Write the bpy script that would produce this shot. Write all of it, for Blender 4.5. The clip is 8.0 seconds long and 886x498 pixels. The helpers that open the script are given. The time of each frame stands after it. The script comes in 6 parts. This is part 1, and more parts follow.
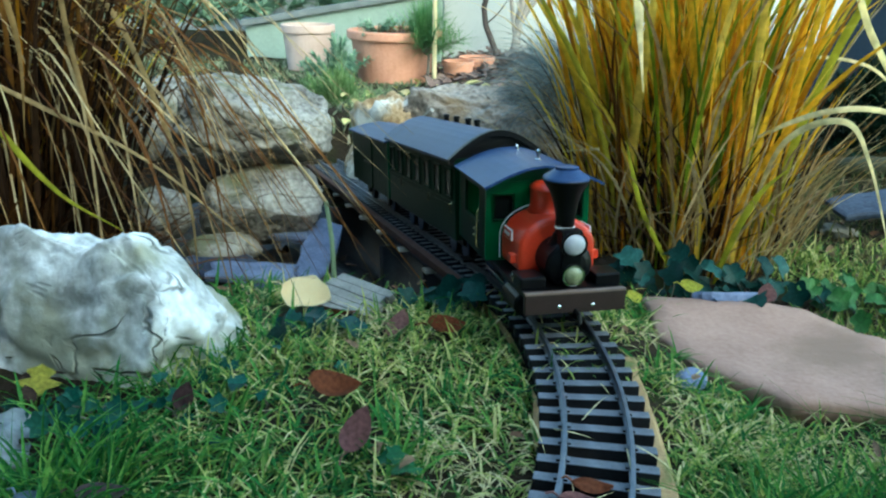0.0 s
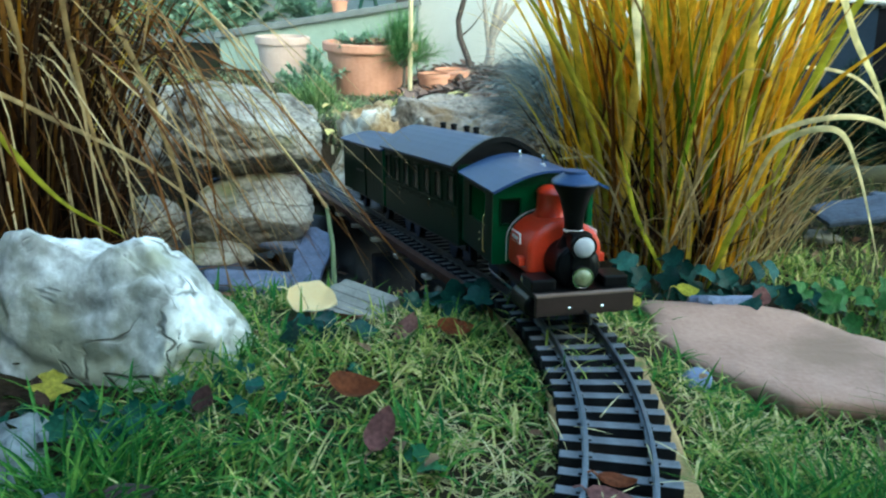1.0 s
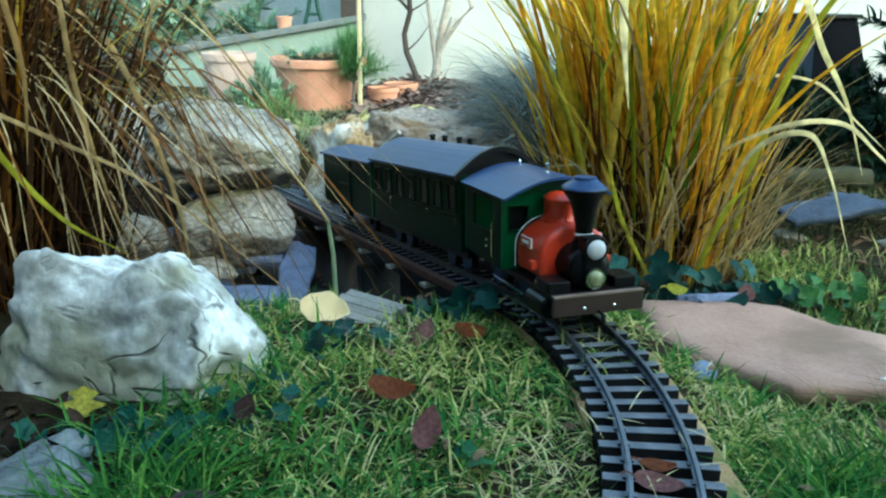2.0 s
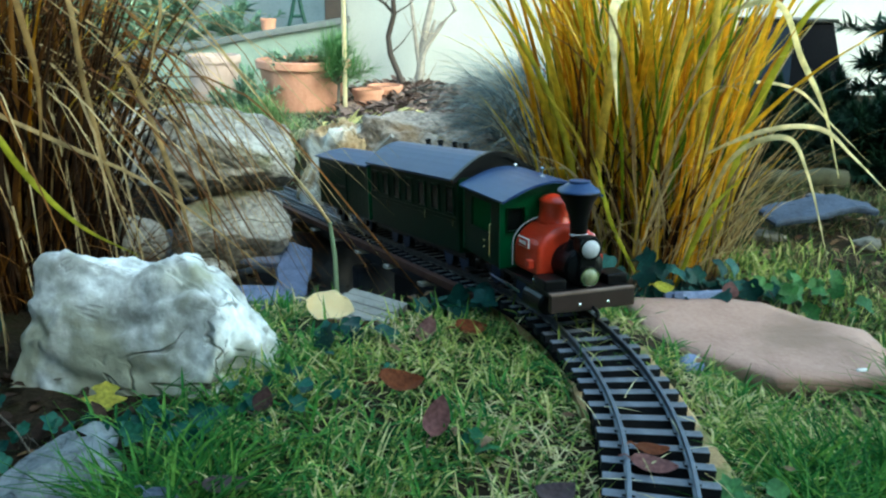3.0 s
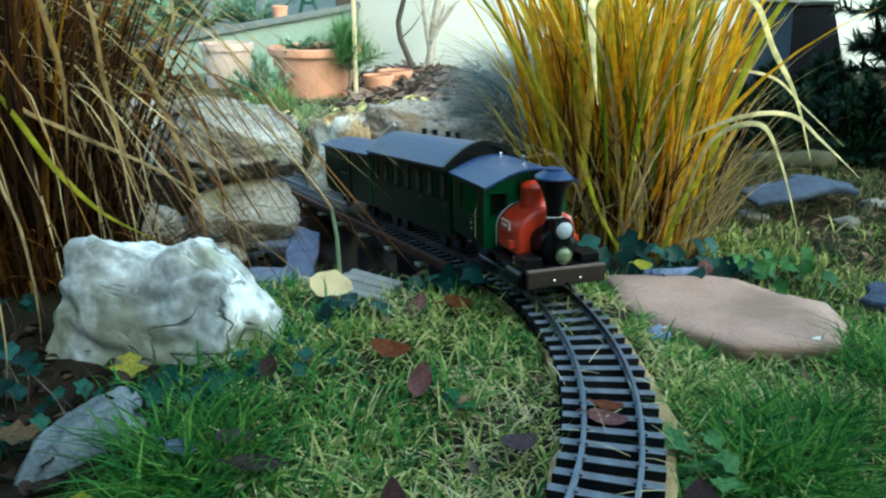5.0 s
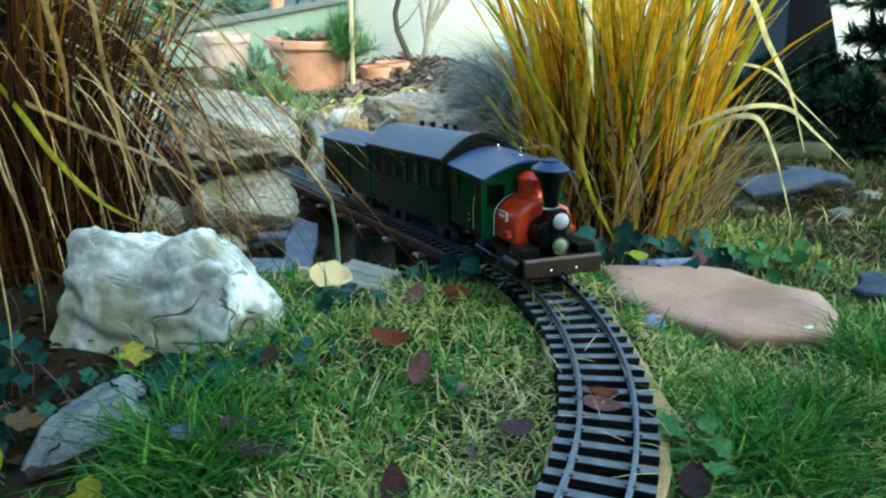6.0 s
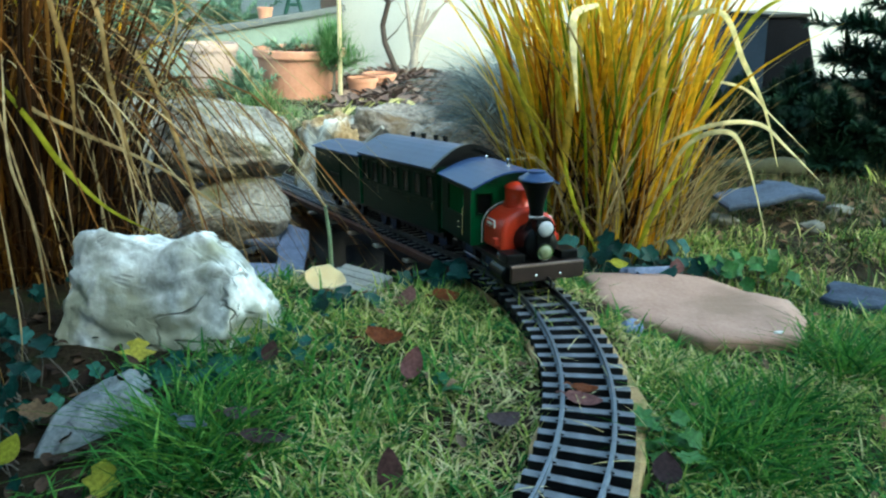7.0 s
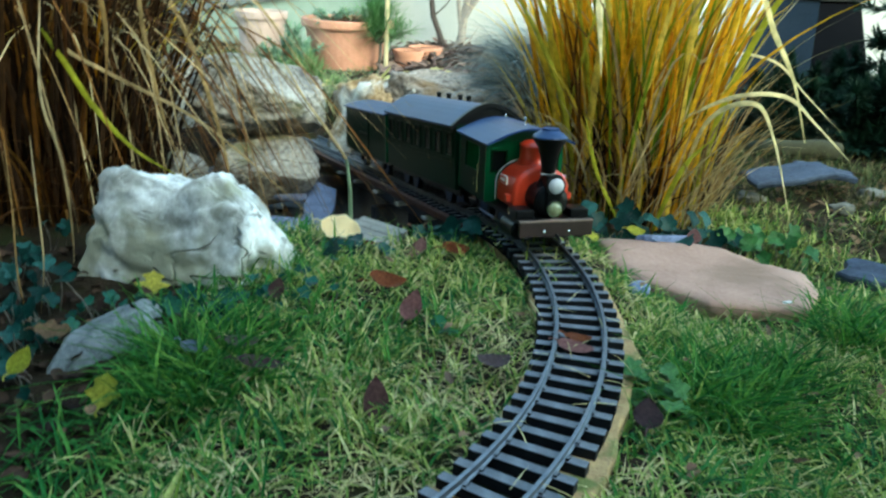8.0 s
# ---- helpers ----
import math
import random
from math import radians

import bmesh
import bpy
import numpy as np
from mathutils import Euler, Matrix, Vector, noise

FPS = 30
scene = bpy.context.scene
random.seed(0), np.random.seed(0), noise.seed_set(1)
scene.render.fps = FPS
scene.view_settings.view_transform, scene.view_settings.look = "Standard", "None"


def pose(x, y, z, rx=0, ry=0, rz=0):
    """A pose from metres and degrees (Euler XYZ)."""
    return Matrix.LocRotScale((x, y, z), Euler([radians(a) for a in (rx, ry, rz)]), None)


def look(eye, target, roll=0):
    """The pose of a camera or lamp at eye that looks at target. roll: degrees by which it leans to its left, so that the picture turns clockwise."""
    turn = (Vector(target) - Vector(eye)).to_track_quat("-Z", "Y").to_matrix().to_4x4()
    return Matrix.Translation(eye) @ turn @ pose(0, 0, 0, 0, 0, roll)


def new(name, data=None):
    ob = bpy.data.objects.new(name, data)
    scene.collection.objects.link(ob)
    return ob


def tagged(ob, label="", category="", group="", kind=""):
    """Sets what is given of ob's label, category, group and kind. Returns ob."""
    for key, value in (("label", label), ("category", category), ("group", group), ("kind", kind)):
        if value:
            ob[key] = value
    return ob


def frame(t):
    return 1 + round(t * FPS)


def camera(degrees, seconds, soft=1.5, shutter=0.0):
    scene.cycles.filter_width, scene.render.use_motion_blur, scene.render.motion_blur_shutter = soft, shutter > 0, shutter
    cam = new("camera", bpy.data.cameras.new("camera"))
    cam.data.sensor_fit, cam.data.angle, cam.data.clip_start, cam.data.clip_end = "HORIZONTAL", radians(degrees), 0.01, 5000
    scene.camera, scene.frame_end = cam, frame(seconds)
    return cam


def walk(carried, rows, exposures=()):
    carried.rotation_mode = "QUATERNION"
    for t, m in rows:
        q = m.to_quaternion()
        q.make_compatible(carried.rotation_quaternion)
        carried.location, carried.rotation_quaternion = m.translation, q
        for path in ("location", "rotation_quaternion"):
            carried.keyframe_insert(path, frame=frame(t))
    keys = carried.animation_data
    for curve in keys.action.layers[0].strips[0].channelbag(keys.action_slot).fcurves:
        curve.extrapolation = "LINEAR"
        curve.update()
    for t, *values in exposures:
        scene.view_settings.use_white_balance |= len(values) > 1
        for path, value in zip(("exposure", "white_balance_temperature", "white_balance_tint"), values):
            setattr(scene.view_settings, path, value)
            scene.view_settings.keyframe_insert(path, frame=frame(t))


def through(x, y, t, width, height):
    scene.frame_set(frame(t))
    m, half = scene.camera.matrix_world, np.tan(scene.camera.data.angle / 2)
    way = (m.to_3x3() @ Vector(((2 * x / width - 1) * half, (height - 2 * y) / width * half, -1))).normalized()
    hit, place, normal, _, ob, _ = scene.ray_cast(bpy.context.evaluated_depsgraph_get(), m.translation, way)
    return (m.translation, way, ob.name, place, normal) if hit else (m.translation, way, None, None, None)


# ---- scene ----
cam = camera(55.0, 8.0, soft=2.3, shutter=0.5)
PATH = [
    (0, (0.0772, 0.0280, 0.3246), (0.0006, 0.9708, 0.0002), 0.93),
    (0.5, (0.0702, 0.0226, 0.3218), (-0.0017, 0.9686, 0.0054), 0.74),
    (1, (0.0401, 0.0130, 0.3186), (-0.0019, 0.9630, 0.0092), 1.36),
    (1.5, (0.0000, 0.0000, 0.3182), (0.0000, 0.9540, 0.0185), 1.05),
    (1.7, (-0.0158, -0.0080, 0.3190), (-0.0017, 0.9478, 0.0252), 0.68),
    (2.8, (-0.0513, -0.0477, 0.3288), (-0.0055, 0.9072, 0.0355), 1.46),
    (3, (-0.0548, -0.0599, 0.3329), (-0.0073, 0.8952, 0.0404), 1.03),
    (3.5, (-0.0547, -0.0777, 0.3381), (-0.0077, 0.8770, 0.0442), 1.08),
    (4, (-0.0484, -0.1034, 0.3448), (-0.0096, 0.8523, 0.0529), 0.48),
    (4.5, (-0.0372, -0.1370, 0.3545), (-0.0115, 0.8142, 0.0470), -0.10),
    (5, (-0.0271, -0.1484, 0.3597), (0.0015, 0.8012, 0.0475), 0.13),
    (5.2, (-0.0286, -0.1508, 0.3596), (0.0031, 0.7979, 0.0451), -0.13),
    (6.3, (-0.0302, -0.1800, 0.3679), (0.0046, 0.7662, 0.0462), 0.63),
    (6.5, (-0.0372, -0.2003, 0.3783), (0.0038, 0.7461, 0.0579), 1.18),
    (7, (-0.0405, -0.2135, 0.3726), (0.0118, 0.7362, 0.0637), 1.21),
    (7.5, (-0.0262, -0.2272, 0.3664), (0.0120, 0.7213, 0.0518), 1.09),
    (8, (0.0009, -0.2417, 0.3458), (0.0030, 0.7016, 0.0140), 3.07),
]
walk(cam, [(t, look(eye, target, roll)) for t, eye, target, roll in PATH], exposures=[(0.0, 2.82, 6500, -20), (1.5, 2.84, 6600, -20), (3.0, 2.85, 6800, -20), (5.0, 2.86, 6900, -20), (6.5, 2.97, 7000, -20), (7.5, 2.97, 7100, -20), (8.0, 2.92, 7100, -20)])

# ---- light: a bright overcast sky with a soft low sun ----
world = bpy.data.worlds.new("world")
scene.world = world
world.use_nodes = True
sky = world.node_tree.nodes.new("ShaderNodeTexSky")
sky.sky_type = 'NISHITA'
sky.sun_disc = False
SUN_UP, SUN_TURN = radians(33), radians(140)
sky.sun_elevation, sky.sun_rotation = SUN_UP, SUN_TURN
sky.air_density, sky.dust_density, sky.ozone_density = 1.0, 1.5, 2.0
back = world.node_tree.nodes["Background"]
back.inputs["Strength"].default_value = 0.15
world.node_tree.links.new(sky.outputs["Color"], back.inputs["Color"])
sun = new("sun", bpy.data.lights.new("sun", "SUN"))
sun.data.energy, sun.data.angle, sun.data.color = 0.3, radians(18), (1.0, 0.96, 0.9)
sun_dir = Vector((math.sin(SUN_TURN) * math.cos(SUN_UP), math.cos(SUN_TURN) * math.cos(SUN_UP), math.sin(SUN_UP)))
sun.matrix_world = look(sun_dir * 20, (0, 0, 0))


# ---- materials ----
def material(name, dark, light, scale=30.0, rough=0.7, metal=0.0, bump=0.3, spread=0.25, fine=8.0, third=None, depth=0.002, spec=0.5, crack=0.0, veins=0.0, cover=(0.52, 0.66)):
    """A surface of two tones mixed by coarse and fine grain, with relief; third is a blotch colour such as moss or rust."""
    m = bpy.data.materials.new(name)
    m.use_nodes = True
    n, l = m.node_tree.nodes, m.node_tree.links
    b = n["Principled BSDF"]
    co = n.new("ShaderNodeTexCoord")
    big, small = n.new("ShaderNodeTexNoise"), n.new("ShaderNodeTexNoise")
    for tex, s, d in ((big, scale, 5.0), (small, scale * fine, 4.0)):
        tex.inputs["Scale"].default_value, tex.inputs["Detail"].default_value = s, d
        l.new(co.outputs["Object"], tex.inputs["Vector"])
    ramp = n.new("ShaderNodeValToRGB")
    ramp.color_ramp.elements[0].position, ramp.color_ramp.elements[1].position = 0.5 - spread, 0.5 + spread
    ramp.color_ramp.elements[0].color, ramp.color_ramp.elements[1].color = (*dark, 1), (*light, 1)
    mix = n.new("ShaderNodeMix")
    mix.inputs[0].default_value = 0.4
    l.new(big.outputs["Fac"], mix.inputs[2])
    l.new(small.outputs["Fac"], mix.inputs[3])
    l.new(mix.outputs[0], ramp.inputs["Fac"])
    colour = ramp.outputs["Color"]
    if third:
        blot = n.new("ShaderNodeTexNoise")
        blot.inputs["Scale"].default_value, blot.inputs["Detail"].default_value = scale * 0.6, 7.0
        shift = n.new("ShaderNodeVectorMath")
        shift.inputs[1].default_value = (3.7, 1.3, 5.1)
        l.new(co.outputs["Object"], shift.inputs[0])
        l.new(shift.outputs[0], blot.inputs["Vector"])
        edge = n.new("ShaderNodeValToRGB")
        edge.color_ramp.elements[0].position, edge.color_ramp.elements[1].position = cover
        l.new(blot.outputs["Fac"], edge.inputs["Fac"])
        over = n.new("ShaderNodeMix")
        over.data_type = 'RGBA'
        over.inputs[7].default_value = (*third, 1)
        l.new(edge.outputs["Color"], over.inputs[0])
        l.new(colour, over.inputs[6])
        colour = over.outputs[2]
    height = mix.outputs[0]
    if crack:
        bend, vor = n.new("ShaderNodeMix"), n.new("ShaderNodeTexVoronoi")
        bend.data_type, bend.blend_type = 'RGBA', 'LINEAR_LIGHT'
        bend.inputs[0].default_value = 0.10
        l.new(co.outputs["Object"], bend.inputs[6])
        l.new(big.outputs["Color"], bend.inputs[7])
        vor.feature = 'DISTANCE_TO_EDGE'
        vor.inputs["Scale"].default_value = crack
        l.new(bend.outputs[2], vor.inputs["Vector"])
        line = n.new("ShaderNodeMapRange")
        line.inputs[2].default_value, line.inputs[3].default_value, line.inputs[4].default_value = 0.05, 0.35, 1.0
        l.new(vor.outputs["Distance"], line.inputs[0])
        dim = n.new("ShaderNodeMix")
        dim.data_type, dim.blend_type = 'RGBA', 'MULTIPLY'
        dim.inputs[0].default_value = 0.35
        l.new(colour, dim.inputs[6])
        l.new(line.outputs[0], dim.inputs[7])
        colour = dim.outputs[2]
        both = n.new("ShaderNodeMath")
        both.operation = 'MULTIPLY'
        l.new(line.outputs[0], both.inputs[0])
        l.new(mix.outputs[0], both.inputs[1])
        height = both.outputs[0]
    if veins:
        # thin wandering cracks, open here and closed there
        wander, gate = n.new("ShaderNodeTexNoise"), n.new("ShaderNodeTexNoise")
        for tex, sc, d in ((wander, veins, 3.0), (gate, veins * 0.8, 2.0)):
            tex.inputs["Scale"].default_value, tex.inputs["Detail"].default_value = sc, d
        wander.inputs["Distortion"].default_value = 0.7
        turn = n.new("ShaderNodeMapping")
        turn.inputs["Scale"].default_value = (0.8, 1.0, 1.5)
        turn.inputs["Location"].default_value = (2.3, 0.7, 4.1)
        l.new(co.outputs["Object"], turn.inputs["Vector"])
        l.new(turn.outputs[0], wander.inputs["Vector"])
        l.new(co.outputs["Object"], gate.inputs["Vector"])
        mid, near, part_of, shut = (n.new("ShaderNodeMath") for _ in range(4))
        mid.operation, near.operation = 'SUBTRACT', 'ABSOLUTE'
        mid.inputs[1].default_value = 0.5
        l.new(wander.outputs["Fac"], mid.inputs[0])
        l.new(mid.outputs[0], near.inputs[0])
        line = n.new("ShaderNodeMapRange")
        line.inputs[1].default_value, line.inputs[2].default_value, line.inputs[3].default_value, line.inputs[4].default_value = 0.002, 0.022, 0.75, 0.0
        l.new(near.outputs[0], line.inputs[0])
        ajar = n.new("ShaderNodeMapRange")
        ajar.inputs[1].default_value, ajar.inputs[2].default_value = 0.48, 0.62
        l.new(gate.outputs["Fac"], ajar.inputs[0])
        part_of.operation, shut.operation = 'MULTIPLY', 'SUBTRACT'
        l.new(line.outputs[0], part_of.inputs[0])
        l.new(ajar.outputs[0], part_of.inputs[1])
        dirt = n.new("ShaderNodeMix")
        dirt.data_type = 'RGBA'
        dirt.inputs[7].default_value = (0.07, 0.065, 0.045, 1)
        l.new(part_of.outputs[0], dirt.inputs[0])
        l.new(colour, dirt.inputs[6])
        colour = dirt.outputs[2]
        l.new(height, shut.inputs[0])
        l.new(part_of.outputs[0], shut.inputs[1])
        height = shut.outputs[0]
    l.new(colour, b.inputs["Base Color"])
    b.inputs["Roughness"].default_value, b.inputs["Metallic"].default_value = rough, metal
    b.inputs["Specular IOR Level"].default_value = spec
    if bump:
        bp = n.new("ShaderNodeBump")
        bp.inputs["Strength"].default_value, bp.inputs["Distance"].default_value = bump, depth
        l.new(height, bp.inputs["Height"])
        l.new(bp.outputs["Normal"], b.inputs["Normal"])
    return m


def leafy(name, tones, rough=0.55, through=0.25, piece=False, grain=250.0):
    """Leaf or straw: each blade takes its own tone out of tones; some light passes through it."""
    m = bpy.data.materials.new(name)
    m.use_nodes = True
    n, l = m.node_tree.nodes, m.node_tree.links
    b = n["Principled BSDF"]
    if piece:
        pick = n.new("ShaderNodeObjectInfo").outputs["Random"]
    else:
        pick = n.new("ShaderNodeNewGeometry").outputs["Random Per Island"]
    ramp = n.new("ShaderNodeValToRGB")
    e = ramp.color_ramp.elements
    while len(e) < len(tones):
        e.new(0.5)
    for i, tone in enumerate(tones):
        e[i].position, e[i].color = i / max(1, len(tones) - 1), (*tone, 1)
    l.new(pick, ramp.inputs["Fac"])
    co, tex = n.new("ShaderNodeTexCoord"), n.new("ShaderNodeTexNoise")
    tex.inputs["Scale"].default_value, tex.inputs["Detail"].default_value = grain, 3.0
    l.new(co.outputs["Object"], tex.inputs["Vector"])
    hsv = n.new("ShaderNodeHueSaturation")
    val = n.new("ShaderNodeMapRange")
    val.inputs[1].default_value, val.inputs[2].default_value, val.inputs[3].default_value, val.inputs[4].default_value = 0.3, 0.7, 0.65, 1.3
    l.new(tex.outputs["Fac"], val.inputs[0])
    l.new(val.outputs[0], hsv.inputs["Value"])
    l.new(ramp.outputs["Color"], hsv.inputs["Color"])
    l.new(hsv.outputs["Color"], b.inputs["Base Color"])
    b.inputs["Roughness"].default_value = rough
    b.inputs["Specular IOR Level"].default_value = 0.12
    if through:
        tr, ms = n.new("ShaderNodeBsdfTranslucent"), n.new("ShaderNodeMixShader")
        ms.inputs[0].default_value = through
        l.new(hsv.outputs["Color"], tr.inputs["Color"])
        l.new(b.outputs[0], ms.inputs[1])
        l.new(tr.outputs[0], ms.inputs[2])
        l.new(ms.outputs[0], n["Material Output"].inputs["Surface"])
    return m


M_SOIL = material("soil", (0.008, 0.006, 0.004), (0.036, 0.026, 0.016), 18, 0.95, bump=0.9, depth=0.01, third=(0.02, 0.028, 0.008), spec=0.05)
M_GAPDARK = material("packed_earth", (0.002, 0.002, 0.002), (0.007, 0.0065, 0.006), 60, 0.95, bump=0.8, depth=0.003, spec=0.03, third=(0.006, 0.010, 0.004))
M_LINER = material("black_rubber", (0.003, 0.0035, 0.005), (0.009, 0.010, 0.013), 30, 0.42, bump=0.4, depth=0.002, spec=0.3)
M_GREYSTONE = material("grey_stone", (0.07, 0.08, 0.085), (0.25, 0.27, 0.275), 16, 0.85, bump=0.7, depth=0.005, spread=0.18, spec=0.2, crack=10.0)
M_BOULDER = material("boulder_limestone", (0.28, 0.285, 0.265), (0.80, 0.815, 0.82), 17, 0.85, bump=0.9, depth=0.005, spread=0.12, fine=4.5, third=(0.29, 0.29, 0.22), spec=0.3, veins=11.0, cover=(0.47, 0.58))
M_LIME_OLD = material("weathered_limestone", (0.06, 0.05, 0.04), (0.42, 0.40, 0.36), 13, 0.9, bump=0.8, depth=0.006, spread=0.15, third=(0.13, 0.13, 0.06), veins=10.0)
M_BROWNROCK = material("brown_rock", (0.09, 0.065, 0.045), (0.50, 0.42, 0.35), 13, 0.9, bump=0.9, depth=0.010, spread=0.14, third=(0.22, 0.14, 0.07), veins=8.0)
M_OCHRE = material("ochre_rock", (0.16, 0.09, 0.03), (0.68, 0.50, 0.30), 13, 0.9, bump=0.9, depth=0.010, spread=0.14, third=(0.74, 0.69, 0.60), veins=9.0, cover=(0.49, 0.58))
M_SAND = material("sandstone", (0.27, 0.160, 0.125), (0.46, 0.295, 0.235), 12, 0.9, spec=0.15, bump=0.8, depth=0.003, spread=0.24, fine=14, third=(0.25, 0.16, 0.12))
M_SLATE = material("slate", (0.055, 0.075, 0.135), (0.20, 0.25, 0.40), 30, 0.7, bump=0.5, depth=0.003)
M_SLATEDARK = material("dark_slate", (0.018, 0.024, 0.04), (0.065, 0.085, 0.13), 22, 0.7, bump=0.7, depth=0.004, spec=0.15)
# one sleeper plastic in two tones: shaded sides and lit tops
M_SLEEPER = material("shaded_sleeper_side", (0.004, 0.0045, 0.006), (0.016, 0.017, 0.021), 90, 0.6, bump=0.3, depth=0.0004, spec=0.15)
M_SLEEPERLIT = material("lit_sleeper_top", (0.055, 0.060, 0.072), (0.17, 0.182, 0.21), 90, 0.5, bump=0.3, depth=0.0004, spec=0.25)
M_RAIL = material("tarnished_brass_rail", (0.10, 0.11, 0.13), (0.22, 0.23, 0.26), 120, 0.45, metal=0.9, bump=0.0)
M_BOARD = material("mossy_board", (0.15, 0.085, 0.035), (0.52, 0.34, 0.15), 45, 0.9, bump=0.9, depth=0.003, third=(0.12, 0.13, 0.03), cover=(0.58, 0.66))
M_BEAM = material("bridge_timber", (0.04, 0.016, 0.012), (0.10, 0.050, 0.038), 40, 0.8, bump=0.5, depth=0.001, spec=0.15)
M_DECK = material("bridge_deck", (0.02, 0.022, 0.028), (0.06, 0.065, 0.08), 60, 0.7, bump=0.4, depth=0.001, spec=0.1)
M_PALEWOOD = material("pale_wood", (0.32, 0.28, 0.23), (0.58, 0.53, 0.46), 60, 0.8, bump=0.4, depth=0.0006)
M_CANE = material("bamboo", (0.30, 0.24, 0.13), (0.52, 0.44, 0.27), 20, 0.6)
M_GREYWOOD = material("weathered_wood", (0.12, 0.12, 0.11), (0.30, 0.30, 0.285), 35, 0.9, bump=0.8, depth=0.002)
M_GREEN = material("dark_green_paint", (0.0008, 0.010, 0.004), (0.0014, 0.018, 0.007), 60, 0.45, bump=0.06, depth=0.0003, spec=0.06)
# lit copy of the green for faces towards the light; sides stay dark
M_GREENLIT = material("lit_green_paint", (0.002, 0.050, 0.016), (0.003, 0.075, 0.024), 60, 0.4, bump=0.06, depth=0.0003, spec=0.2)
M_ROOF = material("slate_grey_roof_paint", (0.012, 0.030, 0.088), (0.026, 0.056, 0.150), 40, 0.40, bump=0.1, depth=0.0005, spec=0.22)
M_BLACK = material("black_paint", (0.0015, 0.0015, 0.002), (0.004, 0.004, 0.005), 80, 0.36, bump=0.1, depth=0.0003, spec=0.14)
M_RED = material("orange_red_paint", (0.40, 0.024, 0.009), (0.58, 0.044, 0.015), 50, 0.35, bump=0.05, depth=0.0003)
M_WHITE = material("white_lining", (0.6, 0.58, 0.55), (0.8, 0.78, 0.75), 80, 0.5, bump=0.0)
M_BROWNPAINT = material("brown_beam_paint", (0.016, 0.009, 0.0075), (0.034, 0.019, 0.016), 70, 0.5, bump=0.15, depth=0.0004, spec=0.3)
M_BEAMTOP = material("pale_edge", (0.10, 0.065, 0.05), (0.20, 0.14, 0.115), 70, 0.5, bump=0.1, depth=0.0004)
M_CHROME = material("chrome", (0.6, 0.6, 0.62), (0.8, 0.8, 0.82), 80, 0.15, metal=1.0, bump=0.0)
M_BRASS = material("brass", (0.45, 0.36, 0.16), (0.65, 0.52, 0.25), 80, 0.25, metal=1.0, bump=0.0)
M_LENS = material("frosted_lens", (0.28, 0.29, 0.32), (0.42, 0.43, 0.47), 150, 0.10, bump=0.05, depth=0.0003)
M_LENSGREEN = material("lamp_glass", (0.06, 0.075, 0.03), (0.26, 0.28, 0.16), 120, 0.08, bump=0.0)
M_GLASS = material("dark_window_glass", (0.002, 0.004, 0.004), (0.006, 0.009, 0.009), 60, 0.25, bump=0.0, spec=0.06)
M_TERRA = material("terracotta", (0.36, 0.155, 0.095), (0.52, 0.255, 0.175), 9, 0.85, bump=0.2, depth=0.003)
M_PALEPOT = material("pale_pot", (0.31, 0.215, 0.185), (0.44, 0.33, 0.29), 9, 0.8, bump=0.2, depth=0.003)
M_NEARWALL = material("bounce_wall_render", (0.36, 0.39, 0.35), (0.47, 0.50, 0.45), 4, 0.9, bump=0.3, depth=0.004, fine=30)
M_RENDER = material("white_render", (0.28, 0.287, 0.278), (0.355, 0.362, 0.352), 4, 0.9, bump=0.3, depth=0.004, fine=30)
M_OLDWHITE = material("old_white_board", (0.34, 0.36, 0.35), (0.52, 0.54, 0.52), 12, 0.8, bump=0.2, depth=0.003)
M_PLINTH = material("grey_plinth", (0.20, 0.22, 0.21), (0.32, 0.34, 0.33), 6, 0.9, bump=0.3, depth=0.004)
M_PALEGREEN = material("pale_green_render", (0.14, 0.18, 0.155), (0.21, 0.26, 0.22), 5, 0.9, bump=0.3, depth=0.004)
M_BARK = material("bark", (0.05, 0.04, 0.032), (0.20, 0.17, 0.14), 25, 0.9, bump=0.8, depth=0.004)
M_GREYBARK = material("pale_bark", (0.13, 0.11, 0.095), (0.32, 0.285, 0.25), 25, 0.9, bump=0.6, depth=0.004)
M_DARKPANEL = material("dark_panel", (0.002, 0.002, 0.003), (0.006, 0.006, 0.008), 12, 0.95, bump=0.1, spec=0.05)
M_COPING = material("coping_stone", (0.06, 0.07, 0.07), (0.14, 0.15, 0.15), 9, 0.9, bump=0.4, depth=0.004)
M_GREENMETAL = material("dark_green_metal", (0.006, 0.03, 0.022), (0.012, 0.05, 0.036), 20, 0.5, bump=0.1, spec=0.2)
M_DARKWOOD = material("dark_brown_wood", (0.015, 0.009, 0.007), (0.04, 0.026, 0.02), 20, 0.8, bump=0.3)
M_LITPANEL = material("lit_hood_panel", (0.010, 0.015, 0.026), (0.022, 0.030, 0.045), 12, 0.6, bump=0.2, depth=0.003, spec=0.2)
M_STONEWALL = material("model_stonework", (0.08, 0.075, 0.062), (0.20, 0.19, 0.16), 45, 0.9, bump=0.6, depth=0.003)
M_LAWN = leafy("lawn_blades", [(0.025, 0.085, 0.020), (0.09, 0.18, 0.035), (0.22, 0.30, 0.06), (0.40, 0.42, 0.12), (0.64, 0.57, 0.28)], 0.5, 0.3)
M_LAWNDARK = leafy("dark_lawn_blades", [(0.012, 0.070, 0.016), (0.028, 0.130, 0.026), (0.07, 0.20, 0.036), (0.14, 0.27, 0.05)], 0.5, 0.3)
